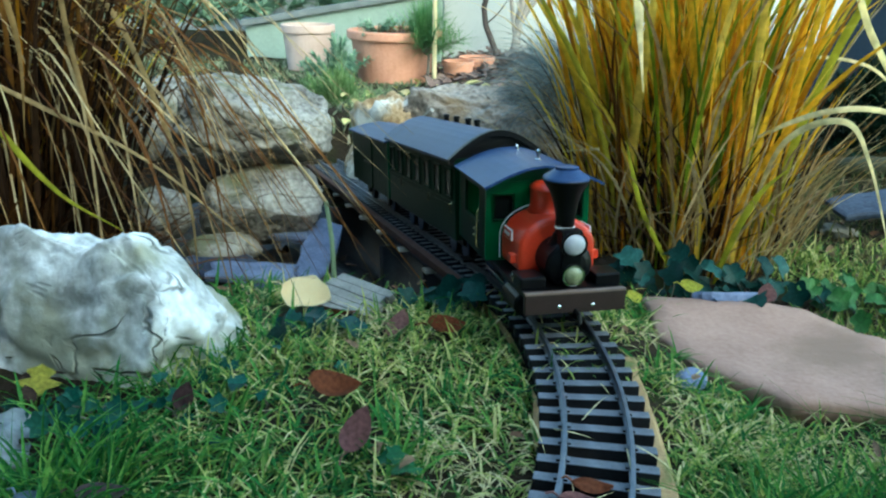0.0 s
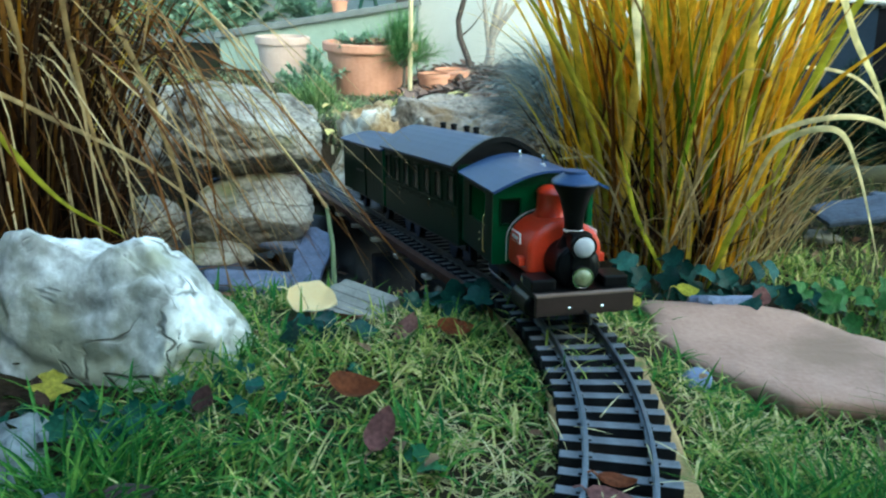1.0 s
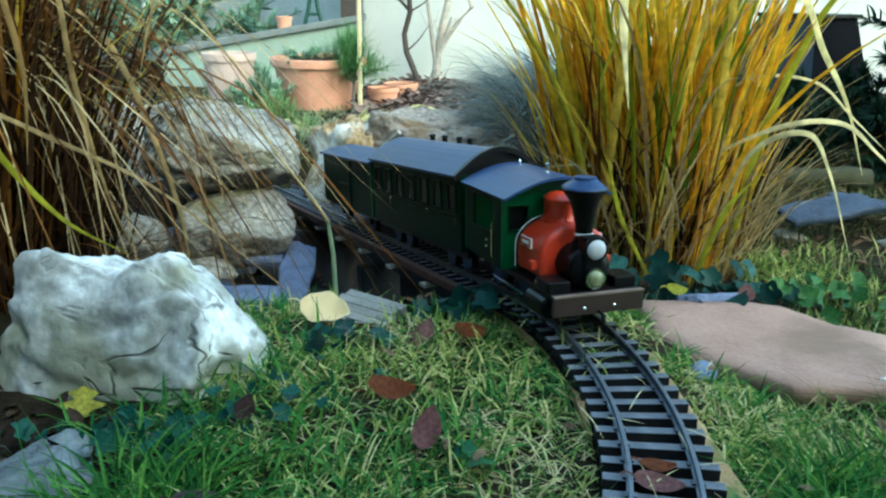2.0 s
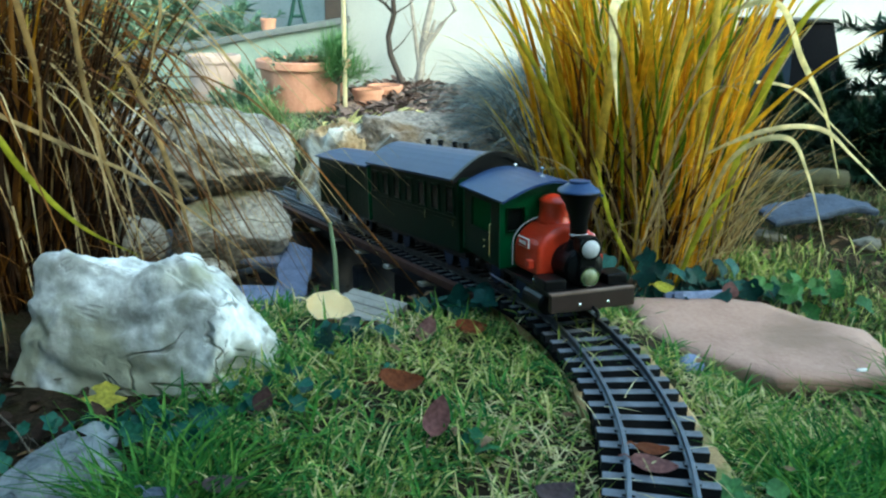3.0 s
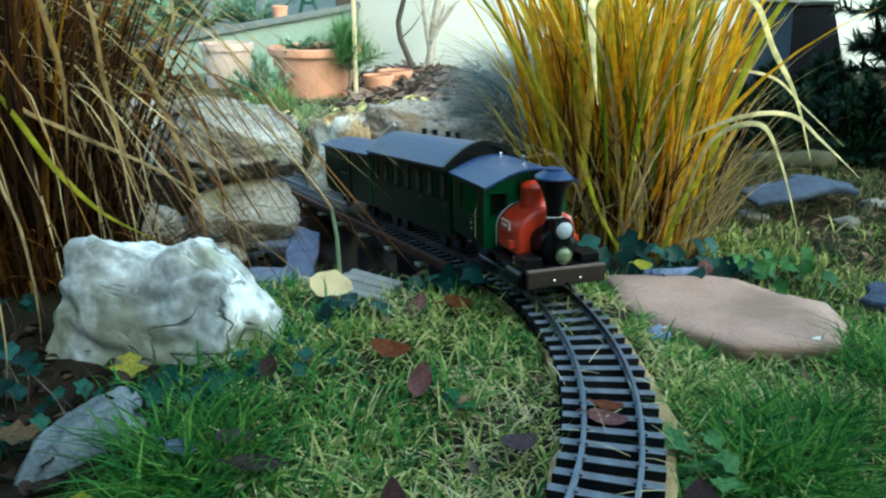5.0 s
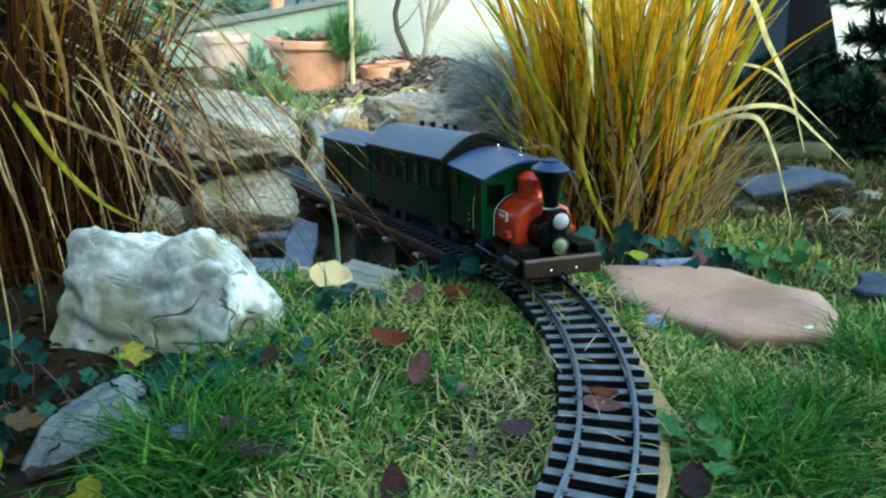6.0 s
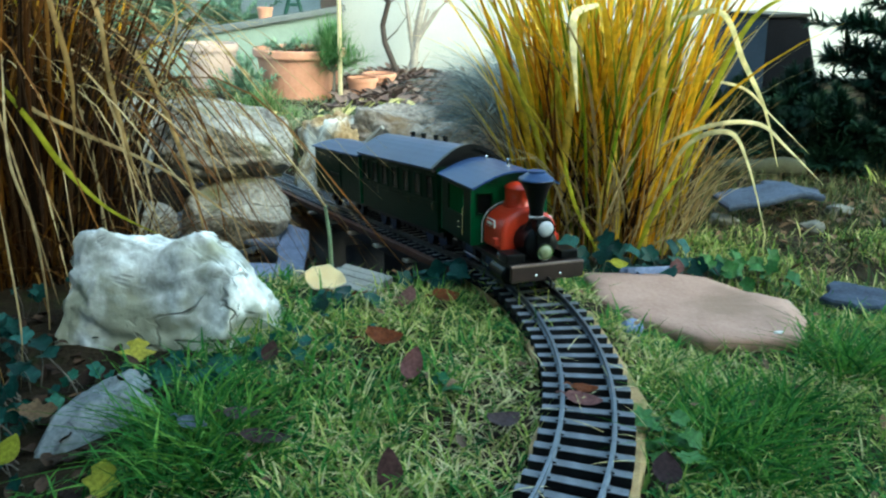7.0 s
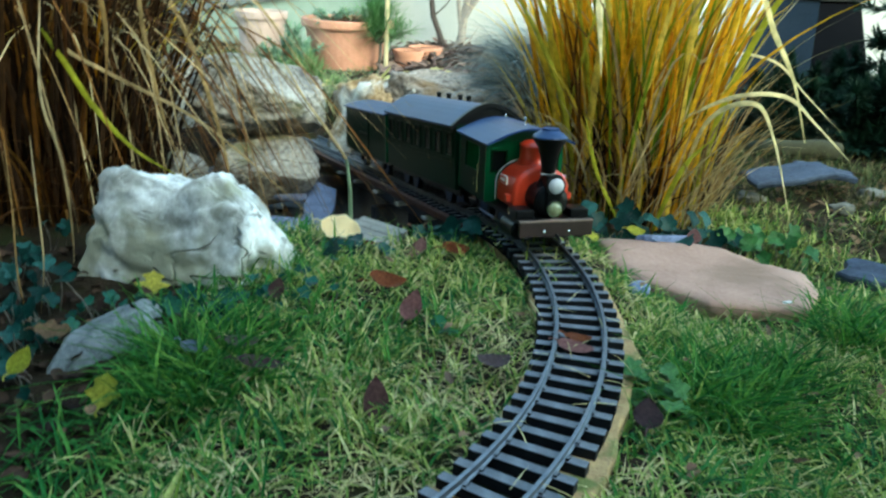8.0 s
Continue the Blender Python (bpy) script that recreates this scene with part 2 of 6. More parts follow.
M_LUSH = leafy("lush_blades", [(0.016, 0.080, 0.016), (0.040, 0.150, 0.028), (0.09, 0.23, 0.04), (0.18, 0.32, 0.06)], 0.5, 0.3)
M_FARLAWN = leafy("thin_lawn_blades", [(0.08, 0.12, 0.06), (0.14, 0.18, 0.095), (0.22, 0.23, 0.14), (0.31, 0.30, 0.21)], 0.6, 0.3)
M_BANK = leafy("bank_blades", [(0.018, 0.042, 0.012), (0.05, 0.075, 0.022), (0.12, 0.11, 0.045), (0.18, 0.13, 0.07)], 0.6, 0.2)
M_STRAW = leafy("straw", [(0.50, 0.42, 0.19), (0.64, 0.56, 0.32), (0.38, 0.29, 0.13)], 0.7, 0.2)
M_GOLD = leafy("golden_blades", [(0.36, 0.13, 0.010), (0.70, 0.33, 0.02), (0.82, 0.47, 0.035), (0.60, 0.44, 0.04), (0.90, 0.66, 0.16)], 0.45, 0.45, grain=60)
M_GRASSGREEN = leafy("green_blades", [(0.08, 0.14, 0.012), (0.18, 0.24, 0.015), (0.34, 0.34, 0.03), (0.50, 0.43, 0.05)], 0.45, 0.35, grain=60)
M_RUST = leafy("rusty_blades", [(0.030, 0.010, 0.003), (0.07, 0.026, 0.005), (0.12, 0.048, 0.009), (0.15, 0.07, 0.014)], 0.6, 0.12, grain=60)
# near-black blades that put the clumps' inner shade into colour
M_CORESHADE = leafy("core_shade_blades", [(0.008, 0.004, 0.002), (0.022, 0.010, 0.004), (0.045, 0.020, 0.006)], 0.8, 0.0, grain=60)
M_TAN = leafy("tan_blades", [(0.24, 0.14, 0.05), (0.42, 0.29, 0.13), (0.56, 0.44, 0.24), (0.32, 0.22, 0.10)], 0.6, 0.25, grain=60)
M_DULLTAN = leafy("dull_tan_blades", [(0.12, 0.068, 0.025), (0.22, 0.145, 0.062), (0.36, 0.27, 0.14), (0.15, 0.10, 0.043)], 0.6, 0.15, grain=60)
M_PALEBLADE = leafy("pale_blades", [(0.62, 0.52, 0.28), (0.72, 0.62, 0.34), (0.60, 0.52, 0.20)], 0.5, 0.3, piece=True, grain=60)
M_LIMEBLADE = leafy("lime_blades", [(0.20, 0.23, 0.02), (0.36, 0.33, 0.03)], 0.45, 0.3, piece=True, grain=60)
M_TANBLADE = leafy("loose_tan_blades", [(0.30, 0.19, 0.07), (0.42, 0.31, 0.16), (0.24, 0.14, 0.045)], 0.6, 0.25, piece=True, grain=60)
M_FESCUE = leafy("blue_fescue", [(0.06, 0.09, 0.095), (0.14, 0.19, 0.20), (0.28, 0.33, 0.33), (0.28, 0.24, 0.15)], 0.6, 0.2)
M_IVY = leafy("ivy_leaves", [(0.005, 0.024, 0.019), (0.011, 0.048, 0.040), (0.028, 0.090, 0.078)], 0.4, 0.15, piece=True)
M_MINT = leafy("pale_green_weed", [(0.018, 0.070, 0.020), (0.042, 0.125, 0.036), (0.085, 0.19, 0.060)], 0.45, 0.25, piece=True)
M_GROUNDIVY = leafy("ground_ivy_leaves", [(0.005, 0.035, 0.024), (0.012, 0.065, 0.045), (0.028, 0.105, 0.07)], 0.45, 0.15, piece=True)
M_CLOVER = leafy("clover_leaves", [(0.012, 0.07, 0.025), (0.03, 0.12, 0.045), (0.055, 0.17, 0.075)], 0.45, 0.25, piece=True)
M_YELLOWLEAF = material("yellow_leaf", (0.90, 0.68, 0.33), (0.98, 0.83, 0.52), 60, 0.5, bump=0.2, depth=0.0005)
M_YGREENLEAF = leafy("yellow_green_leaf", [(0.42, 0.42, 0.06), (0.55, 0.50, 0.10)], 0.55, 0.25, piece=True)
M_BROWNLEAF = leafy("brown_leaf", [(0.13, 0.036, 0.016), (0.20, 0.062, 0.026)], 0.6, 0.15, piece=True)
M_PURPLELEAF = leafy("purple_brown_leaf", [(0.055, 0.032, 0.036), (0.11, 0.055, 0.055), (0.09, 0.065, 0.07)], 0.55, 0.15, piece=True)
M_PINKLEAF = leafy("pink_leaf", [(0.22, 0.10, 0.095), (0.28, 0.15, 0.14)], 0.55, 0.2, piece=True)
M_BLUELEAF = leafy("blue_grey_leaf", [(0.13, 0.16, 0.22), (0.20, 0.24, 0.30)], 0.4, 0.1, piece=True)
M_LITTER = leafy("leaf_litter", [(0.10, 0.05, 0.03), (0.15, 0.09, 0.05), (0.20, 0.13, 0.075), (0.08, 0.055, 0.04)], 0.7, 0.1)
M_WALLLITTER = leafy("faded_leaf_litter", [(0.05, 0.033, 0.030), (0.11, 0.072, 0.062), (0.19, 0.135, 0.115), (0.08, 0.05, 0.045)], 0.7, 0.1)
# darker copy of the litter, hollow and ivy shade put into its colour
M_DARKLITTER = leafy("shaded_leaf_litter", [(0.012, 0.007, 0.005), (0.03, 0.018, 0.012), (0.06, 0.035, 0.022)], 0.8, 0.0)
M_NEEDLE = leafy("pine_needles", [(0.05, 0.13, 0.04), (0.09, 0.20, 0.07), (0.16, 0.28, 0.12)], 0.5, 0.15)
M_PALELEAF = leafy("grey_green_leaves", [(0.10, 0.19, 0.12), (0.18, 0.29, 0.20), (0.26, 0.36, 0.25)], 0.6, 0.25)
M_SOFTGREEN = leafy("soft_green_needles", [(0.10, 0.18, 0.06), (0.18, 0.28, 0.11), (0.27, 0.36, 0.18)], 0.6, 0.3)
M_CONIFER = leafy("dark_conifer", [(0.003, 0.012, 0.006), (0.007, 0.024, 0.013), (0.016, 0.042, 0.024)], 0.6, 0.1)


# ---- building helpers ----
def mesh_of(name, bm, mat, smooth=False):
    me = bpy.data.meshes.new(name)
    bm.to_mesh(me)
    bm.free()
    me.materials.append(mat)
    if smooth:
        me.polygons.foreach_set("use_smooth", [True] * len(me.polygons))
    return me


def part(name, bm, mat, parent, label="", smooth=False, at=None):
    ob = new(name, mesh_of(name, bm, mat, smooth))
    ob.parent = parent
    if at is not None:
        ob.matrix_basis = at
    if label:
        tagged(ob, label)
    return ob


def thing(name, at, label, category, group="", kind=""):
    ob = new(name)
    ob.empty_display_size = 0.05
    ob.matrix_basis = at
    return tagged(ob, label, category, group, kind)


def add_box(bm, size, centre, bevel=0.0, m=None):
    r = bmesh.ops.create_cube(bm, size=1.0, matrix=Matrix.Translation(centre) @ Matrix.Diagonal((*size, 1)))
    if bevel:
        edges = list({e for v in r["verts"] for e in v.link_edges})
        r = bmesh.ops.bevel(bm, geom=edges, offset=bevel, segments=2, affect='EDGES', profile=0.6)
    if m is not None:
        verts = list({v for f in r.get("faces", []) for v in f.verts}) or r["verts"]
        bmesh.ops.transform(bm, matrix=m, verts=verts)
    return bm


def box(size, centre=(0, 0, 0), bevel=0.0):
    return add_box(bmesh.new(), size, centre, bevel)


def add_lathe(bm, profile, segs=24, m=Matrix(), cap=True):
    """Turns a profile of (radius, height) round z."""
    rings = []
    for r, z in profile:
        rings.append([bm.verts.new(m @ Vector((r * math.cos(2 * math.pi * i / segs), r * math.sin(2 * math.pi * i / segs), z))) for i in range(segs)])
    for a, b in zip(rings, rings[1:]):
        for i in range(segs):
            bm.faces.new((a[i], a[(i + 1) % segs], b[(i + 1) % segs], b[i]))
    if cap:
        bm.faces.new(rings[0][::-1])
        bm.faces.new(rings[-1])
    return bm


def lathe(profile, segs=24, m=Matrix(), cap=True):
    return add_lathe(bmesh.new(), profile, segs, m, cap)


ALONG_X = Matrix.Rotation(radians(90), 4, 'Y')


def add_tube(bm, pts, radii, segs=8):
    pts = [Vector(p) for p in pts]
    rings = []
    for i, p in enumerate(pts):
        d = (pts[min(i + 1, len(pts) - 1)] - pts[max(i - 1, 0)]).normalized()
        a = d.cross(Vector((0, 0, 1)) if abs(d.z) < 0.9 else Vector((1, 0, 0))).normalized()
        b = d.cross(a)
        r = radii[i] if hasattr(radii, "__len__") else radii
        rings.append([bm.verts.new(p + a * (r * math.cos(2 * math.pi * k / segs)) + b * (r * math.sin(2 * math.pi * k / segs))) for k in range(segs)])
    for a, b in zip(rings, rings[1:]):
        for k in range(segs):
            bm.faces.new((a[k], a[(k + 1) % segs], b[(k + 1) % segs], b[k]))
    bm.faces.new(rings[0][::-1])
    bm.faces.new(rings[-1])
    return bm


def tube(pts, radii, segs=8):
    return add_tube(bmesh.new(), pts, radii, segs)


def add_prism(bm, outline, x0, x1):
    """A solid with the outline (y, z) drawn out from x0 to x1."""
    a = [bm.verts.new((x0, y, z)) for y, z in outline]
    b = [bm.verts.new((x1, y, z)) for y, z in outline]
    n = len(outline)
    for i in range(n):
        bm.faces.new((a[i], a[(i + 1) % n], b[(i + 1) % n], b[i]))
    bm.faces.new(a[::-1])
    bm.faces.new(b)
    bmesh.ops.recalc_face_normals(bm, faces=bm.faces)
    return bm


def prism(outline, x0, x1):
    return add_prism(bmesh.new(), outline, x0, x1)


def arch(half, eave, apex, thick, n=12):
    """The outline of a curved roof, from eave to apex."""
    top = [(-half + 2 * half * i / n, eave + (apex - eave) * math.cos(math.pi / 2 * (2 * i / n - 1)) ** 1.0) for i in range(n + 1)]
    return top + [(y * 0.98, z - thick) for y, z in top[::-1]]


# ---- the lie of the land ----
def step(a, b, v):
    s = min(1.0, max(0.0, (v - a) / (b - a)))
    return s * s * (3 - 2 * s)


# the bridge: where its straight begins, its heading, and its fall
TANGENT_X, TANGENT_Y, TURN_AT = 0.0449, 1.0239, radians(21.82)
BRIDGE_X, BRIDGE_Y = -math.sin(TURN_AT), math.cos(TURN_AT)
FALL = 0.1187


def rail_z(u):
    """Height of the rails: level round the curve, easing into the fall over the bridge."""
    return -FALL * 0.03 * math.log1p(math.exp(min(50.0, (u + 0.2065) / 0.03)))


def pit_at(x, y):
    """One on the bed of the hollow, nought outside it."""
    return step(0.93, 1.02, y + 0.25 * x) * (1 - step(1.55, 1.75, y)) * step(-0.62, -0.45, x) * (1 - step(0.10, 0.26, x - 0.1 * (y - 1.3)))


def ground_z(x, y):
    z = -0.030 - 0.045 * step(0.16, 0.34, x) - 0.035 * step(0.10, 0.42, -x) - 0.03 * step(0.8, 1.0, y)
    pit = pit_at(x, y)
    z -= 0.115 * pit
    across = (x - TANGENT_X) * BRIDGE_Y - (y - TANGENT_Y) * BRIDGE_X
    along = (x - TANGENT_X) * BRIDGE_X + (y - TANGENT_Y) * BRIDGE_Y
    z -= 0.17 * pit * math.exp(-((across - 0.05) / 0.10) ** 2)
    z += 0.02 * step(1.6, 1.9, y)
    z -= 0.32 * step(1.9, 4.8, y)
    r = math.hypot(x - 0.2, y - 1.0)
    if r < 6:
        z += 0.012 * noise.noise((x * 5, y * 5, 0.3)) + 0.005 * noise.noise((x * 19, y * 19, 1.7))
    bed = rail_z(along) - 0.05
    if along > -0.08 and z > bed:
        z += (bed - z) * math.exp(-(across / 0.13) ** 4) * step(-0.08, 0.02, along) * (1 - step(1.15, 1.5, along))
    z += 0.3 * step(8, 30, r)
    return z


R_TRACK, EASE, GAUGE = 0.6735, 0.3346, 0.0475
BRIDGE_DIR = Vector((BRIDGE_X, BRIDGE_Y, 0.0))
TANGENT = Vector((TANGENT_X, TANGENT_Y, 0.0))
LINE_STEP = 0.005


def curve_line(length):
    """The curve's centre line run back from the bridge, its bend easing in: rows of x, y, heading."""
    x, y, a = TANGENT_X, TANGENT_Y, TURN_AT
    rows = [(x, y, a)]
    for i in range(int(length / LINE_STEP)):
        turn = min(1.0, (i + 0.5) * LINE_STEP / EASE) / R_TRACK * LINE_STEP
        x += math.sin(a - turn / 2) * LINE_STEP
        y -= math.cos(a - turn / 2) * LINE_STEP
        a -= turn
        rows.append((x, y, a))
    return rows


CURVE = curve_line(1.95)
CURVE_XYA = np.array(CURVE)


def track(u):
    """Centre line of the track at rail-top height; u runs in metres from the start of the straight over the bridge (positive) or round the curve (negative).
    Returns the place, and the way towards positive u."""
    slope = (rail_z(u + 0.01) - rail_z(u - 0.01)) / 0.02
    if u >= 0:
        p, d = TANGENT + BRIDGE_DIR * u, BRIDGE_DIR
    else:
        j = min(-u / LINE_STEP, len(CURVE) - 1.001)
        i = int(j)
        p = Vector(CURVE[i][:2]).lerp(Vector(CURVE[i + 1][:2]), j - i).to_3d()
        a = CURVE[i][2] + (CURVE[i + 1][2] - CURVE[i][2]) * (j - i)
        d = Vector((-math.sin(a), math.cos(a), 0))
    return p + Vector((0, 0, rail_z(u))), (d + Vector((0, 0, slope))).normalized()


def track_frame(u, lift=0.0, flip=False):
    p, d = track(u)
    side = Vector((0, 0, 1)).cross(d).normalized()
    up = d.cross(side)
    if flip:
        d, side = -d, -side
    return Matrix.Translation(p + up * lift) @ Matrix((d, side, up)).transposed().to_4x4()


def across_track(x, y):
    """How far a spot lies from the track's centre line, with a minus on the inside of the curve."""
    vx, vy = x - TANGENT_X, y - TANGENT_Y
    if vx * BRIDGE_X + vy * BRIDGE_Y > 0:
        return vx * BRIDGE_Y - vy * BRIDGE_X
    dx, dy = x - CURVE_XYA[:, 0], y - CURVE_XYA[:, 1]
    i = int(np.argmin(dx * dx + dy * dy))
    a = CURVE_XYA[i, 2]
    side = dx[i] * math.cos(a) + dy[i] * math.sin(a)
    return math.copysign(math.hypot(dx[i], dy[i]), side)


def chord_frame(u, half):
    """Where a vehicle stands at u, headed along the chord between its axles, its front towards negative u."""
    p, a, b = track(u)[0], track(u - half)[0], track(u + half)[0]
    d = (a - b).normalized()
    p = p.lerp((a + b) / 2, 0.5)
    side = Vector((0, 0, 1)).cross(d).normalized()
    return Matrix.Translation(p) @ Matrix((d, side, d.cross(side))).transposed().to_4x4()


def from_track(x, y):
    return abs(across_track(x, y))


# ---- ground ----
def warp(n, near, far, power):
    t = np.linspace(-1, 1, n)
    return np.sign(t) * (near * np.abs(t) + (far - near) * np.abs(t) ** power)


def build_ground():
    xs, ys = warp(170, 1.5, 60, 9) + 0.05, warp(190, 1.9, 60, 9) + 1.0
    verts = [(x, y, ground_z(x, y)) for y in ys for x in xs]
    w = len(xs)
    faces = [(j * w + i, j * w + i + 1, (j + 1) * w + i + 1, (j + 1) * w + i) for j in range(len(ys) - 1) for i in range(w - 1)]
    me = bpy.data.meshes.new("ground")
    me.from_pydata(verts, [], faces)
    me.materials.append(M_SOIL)
    me.polygons.foreach_set("use_smooth", [True] * len(me.polygons))
    return tagged(new("ground", me), "dark damp garden soil falling into a dry hollow", "ground", kind="structure")


build_ground()


def pond_liner():
    """A black rubber sheet laid into the hollow, thrown into folds, its rim tucked under the soil."""
    xs, ys = np.linspace(-0.62, 0.26, 120), np.linspace(0.98, 1.74, 110)
    def fold(x, y):
        w = x + 0.05 * noise.noise((x * 6, y * 6, 2.0))
        v = y + 0.05 * noise.noise((x * 6, y * 6, 8.0))
        return 0.016 * (0.5 - abs(noise.noise((w * 11, v * 7, 4.0)))) + 0.007 * (0.5 - abs(noise.noise((w * 27, v * 21, 6.0))))
    verts = [(x, y, ground_z(x, y) - 0.012 + 0.018 * step(0.15, 0.6, pit_at(x, y)) + fold(x, y) * step(0.3, 0.8, pit_at(x, y))) for y in ys for x in xs]
    n = len(xs)
    me = bpy.data.meshes.new("pond_liner")
    me.from_pydata(verts, [], [(j * n + i, j * n + i + 1, (j + 1) * n + i + 1, (j + 1) * n + i) for j in range(len(ys) - 1) for i in range(n - 1)])
    me.materials.append(M_LINER)
    me.polygons.foreach_set("use_smooth", [True] * len(me.polygons))
    return tagged(new("pond_liner", me), "black wrinkled pond liner lying in the dry hollow", "pond liner", kind="structure")


pond_liner()


# ---- blades: grass of every kind ----
def blade_mesh(name, base, turn, lean, bend, length, width, mat, segs=7, fold=0.25, late=1.6, side=None, crook=None):
    """Many curved blades in one mesh: base (n, 3), then per blade the compass turn, the lean from upright, the bend over its length, length and width."""
    base, turn, lean, bend, length, width = (np.asarray(v, float) for v in (base, turn, lean, bend, length, width))
    n = len(base)
    s = np.linspace(0, 1, segs + 1)
    ang = lean[:, None] + bend[:, None] * s[None, :] ** late
    if crook:
        c = np.clip((s - crook[0]) / (crook[1] - crook[0]), 0, 1)
        ang = lean[:, None] + bend[:, None] * (c * c * (3 - 2 * c))[None, :]
    mid = (ang[:, 1:] + ang[:, :-1]) / 2
    ds = (length / segs)[:, None]
    out = np.concatenate([np.zeros((n, 1)), np.cumsum(np.sin(mid) * ds, 1)], 1)
    up = np.concatenate([np.zeros((n, 1)), np.cumsum(np.cos(mid) * ds, 1)], 1)
    ca, sa = np.cos(turn)[:, None], np.sin(turn)[:, None]
    sway = np.zeros_like(out) if side is None else np.asarray(side)[:, None] * s[None, :] ** 2
    px, py, pz = base[:, :1] + out * ca - sway * sa, base[:, 1:2] + out * sa + sway * ca, base[:, 2:3] + up
    w = width[:, None] * np.minimum(1.0, (0.55 + 1.2 * s) * 1.0)[None, :] * np.where(s > 0.45, 1 - np.maximum(0.0, (s - 0.45) / 0.55) ** 1.5 * 0.94, 1.0)[None, :] / 2
    nx, nz = -np.cos(ang), np.sin(ang)
    lift = w * fold * 2
    co = np.empty((n, segs + 1, 3, 3))
    for j, k in enumerate((-1, 0, 1)):
        f = 0.0 if k == 0 else 1.0
        co[:, :, j, 0] = px - sa * w * k + nx * ca * lift * f
        co[:, :, j, 1] = py + ca * w * k + nx * sa * lift * f
        co[:, :, j, 2] = pz + nz * lift * f
    co = co.reshape(-1, 3)
    idx = np.arange(n * (segs + 1) * 3).reshape(n, segs + 1, 3)
    quads = np.stack([idx[:, :-1, :-1], idx[:, :-1, 1:], idx[:, 1:, 1:], idx[:, 1:, :-1]], -1).reshape(-1, 4)
    me = bpy.data.meshes.new(name)
    me.vertices.add(len(co))
    me.vertices.foreach_set("co", co.ravel())
    me.loops.add(quads.size)
    me.loops.foreach_set("vertex_index", quads.ravel().astype(np.int32))
    me.polygons.add(len(quads))
    me.polygons.foreach_set("loop_start", np.arange(0, quads.size, 4, dtype=np.int32))
    me.polygons.foreach_set("use_smooth", np.ones(len(quads), bool))
    me.update(calc_edges=True)
    me.materials.append(mat)
    return me


def ribbon(name, pts, width, mat, parent, label="", steps=14, tip=True):
    """One broad blade along a smooth line through pts."""
    p = [Vector(v) for v in pts]
    p = [p[0] * 2 - p[1]] + p + [p[-1] * 2 - p[-2]]
    line = []
    for i in range(1, len(p) - 2):
        for k in range(steps):
            t = k / steps
            a, b, c, d = p[i - 1], p[i], p[i + 1], p[i + 2]
            line.append(0.5 * ((2 * b) + (c - a) * t + (2 * a - 5 * b + 4 * c - d) * t * t + (3 * b - a - 3 * c + d) * t ** 3))
    line.append(p[-2])
    bm = bmesh.new()
    rows = []
    n = len(line) - 1
    for i, q in enumerate(line):
        d = (line[min(i + 1, n)] - line[max(i - 1, 0)]).normalized()
        side = d.cross(Vector((0.15, -1, 0.35))).normalized()
        out = side.cross(d)
        s = i / n
        w = width / 2 * (0.6 + 0.4 * min(1, s * 4)) * ((1 - max(0, s - 0.55) / 0.45 * 0.92) if tip else 1)
        rows.append([bm.verts.new(q - side * w), bm.verts.new(q + out * w * 0.35), bm.verts.new(q + side * w)])
    for a, b in zip(rows, rows[1:]):
        for k in range(2):
            bm.faces.new((a[k], a[k + 1], b[k + 1], b[k]))
    return part(name, bm, mat, parent, label, smooth=True)


SLAB_MID, ROCK_MID = (0.375, 0.875), (-0.320, 0.765)


def bare(x, y, margin=0.0):
    """Whether no lawn grows here: on the track, the flagstone, the big stone or in the hollow."""
    if -0.039 - margin < across_track(x, y) < 0.051 + margin:
        return True
    if ((x - SLAB_MID[0]) / 0.145) ** 2 + ((y - SLAB_MID[1]) / 0.135) ** 2 < 1:
        return True
    if ((x - ROCK_MID[0]) / 0.125) ** 2 + ((y - ROCK_MID[1]) / 0.085) ** 2 < 1:
        return True
    if (x + 0.135) ** 2 + (y - 0.870) ** 2 < 0.065 ** 2:
        return True
    if ((x + 0.338) / 0.055) ** 2 + ((y - 0.535) / 0.10) ** 2 < 1:
        return True
    return y + 0.25 * x > 0.965 and y < 1.75 and x < 0.22


def lawn(name, count, x0, x1, y0, y1, mat, length, width, seed, keep=None, lean=0.9, label="", category="grass", bendy=1.3, low=0.05):
    rng = np.random.default_rng(seed)
    spots = []
    while len(spots) < count:
        x, y = rng.uniform(x0, x1), rng.uniform(y0, y1)
        if bare(x, y) or (keep and rng.random() > keep(x, y)):
            continue
        if 0.66 < y < 1.0 and x > 0.1 and from_track(x, y) < 0.125 and rng.random() < 0.35:
            continue
        if ((x - SLAB_MID[0]) / 0.185) ** 2 + ((y - SLAB_MID[1] + 0.02) / 0.195) ** 2 < 1 and rng.random() < 0.25:
            continue
        spots.append((x, y, ground_z(x, y) - 0.003))
    n = len(spots)
    size = rng.uniform(0.45, 1.0, n) * length
    for i, (x, y, z) in enumerate(spots):
        near = from_track(x, y)
        if near < 0.10:
            size[i] *= 0.72 + 4.0 * max(0.0, near - 0.05)
    me = blade_mesh(name, spots, rng.uniform(0, 6.283, n), rng.uniform(low, lean, n), rng.uniform(0.2, bendy, n), size, rng.uniform(0.6, 1.2, n) * width, mat, segs=4, late=1.2)
    return tagged(new(name, me), label, category, kind="stuff")


def patchy(scale, cut, off, gain=4.0, floor=0.04):
    return lambda x, y: min(1.0, max(floor, (noise.noise((x * scale, y * scale, off)) - cut) * gain))


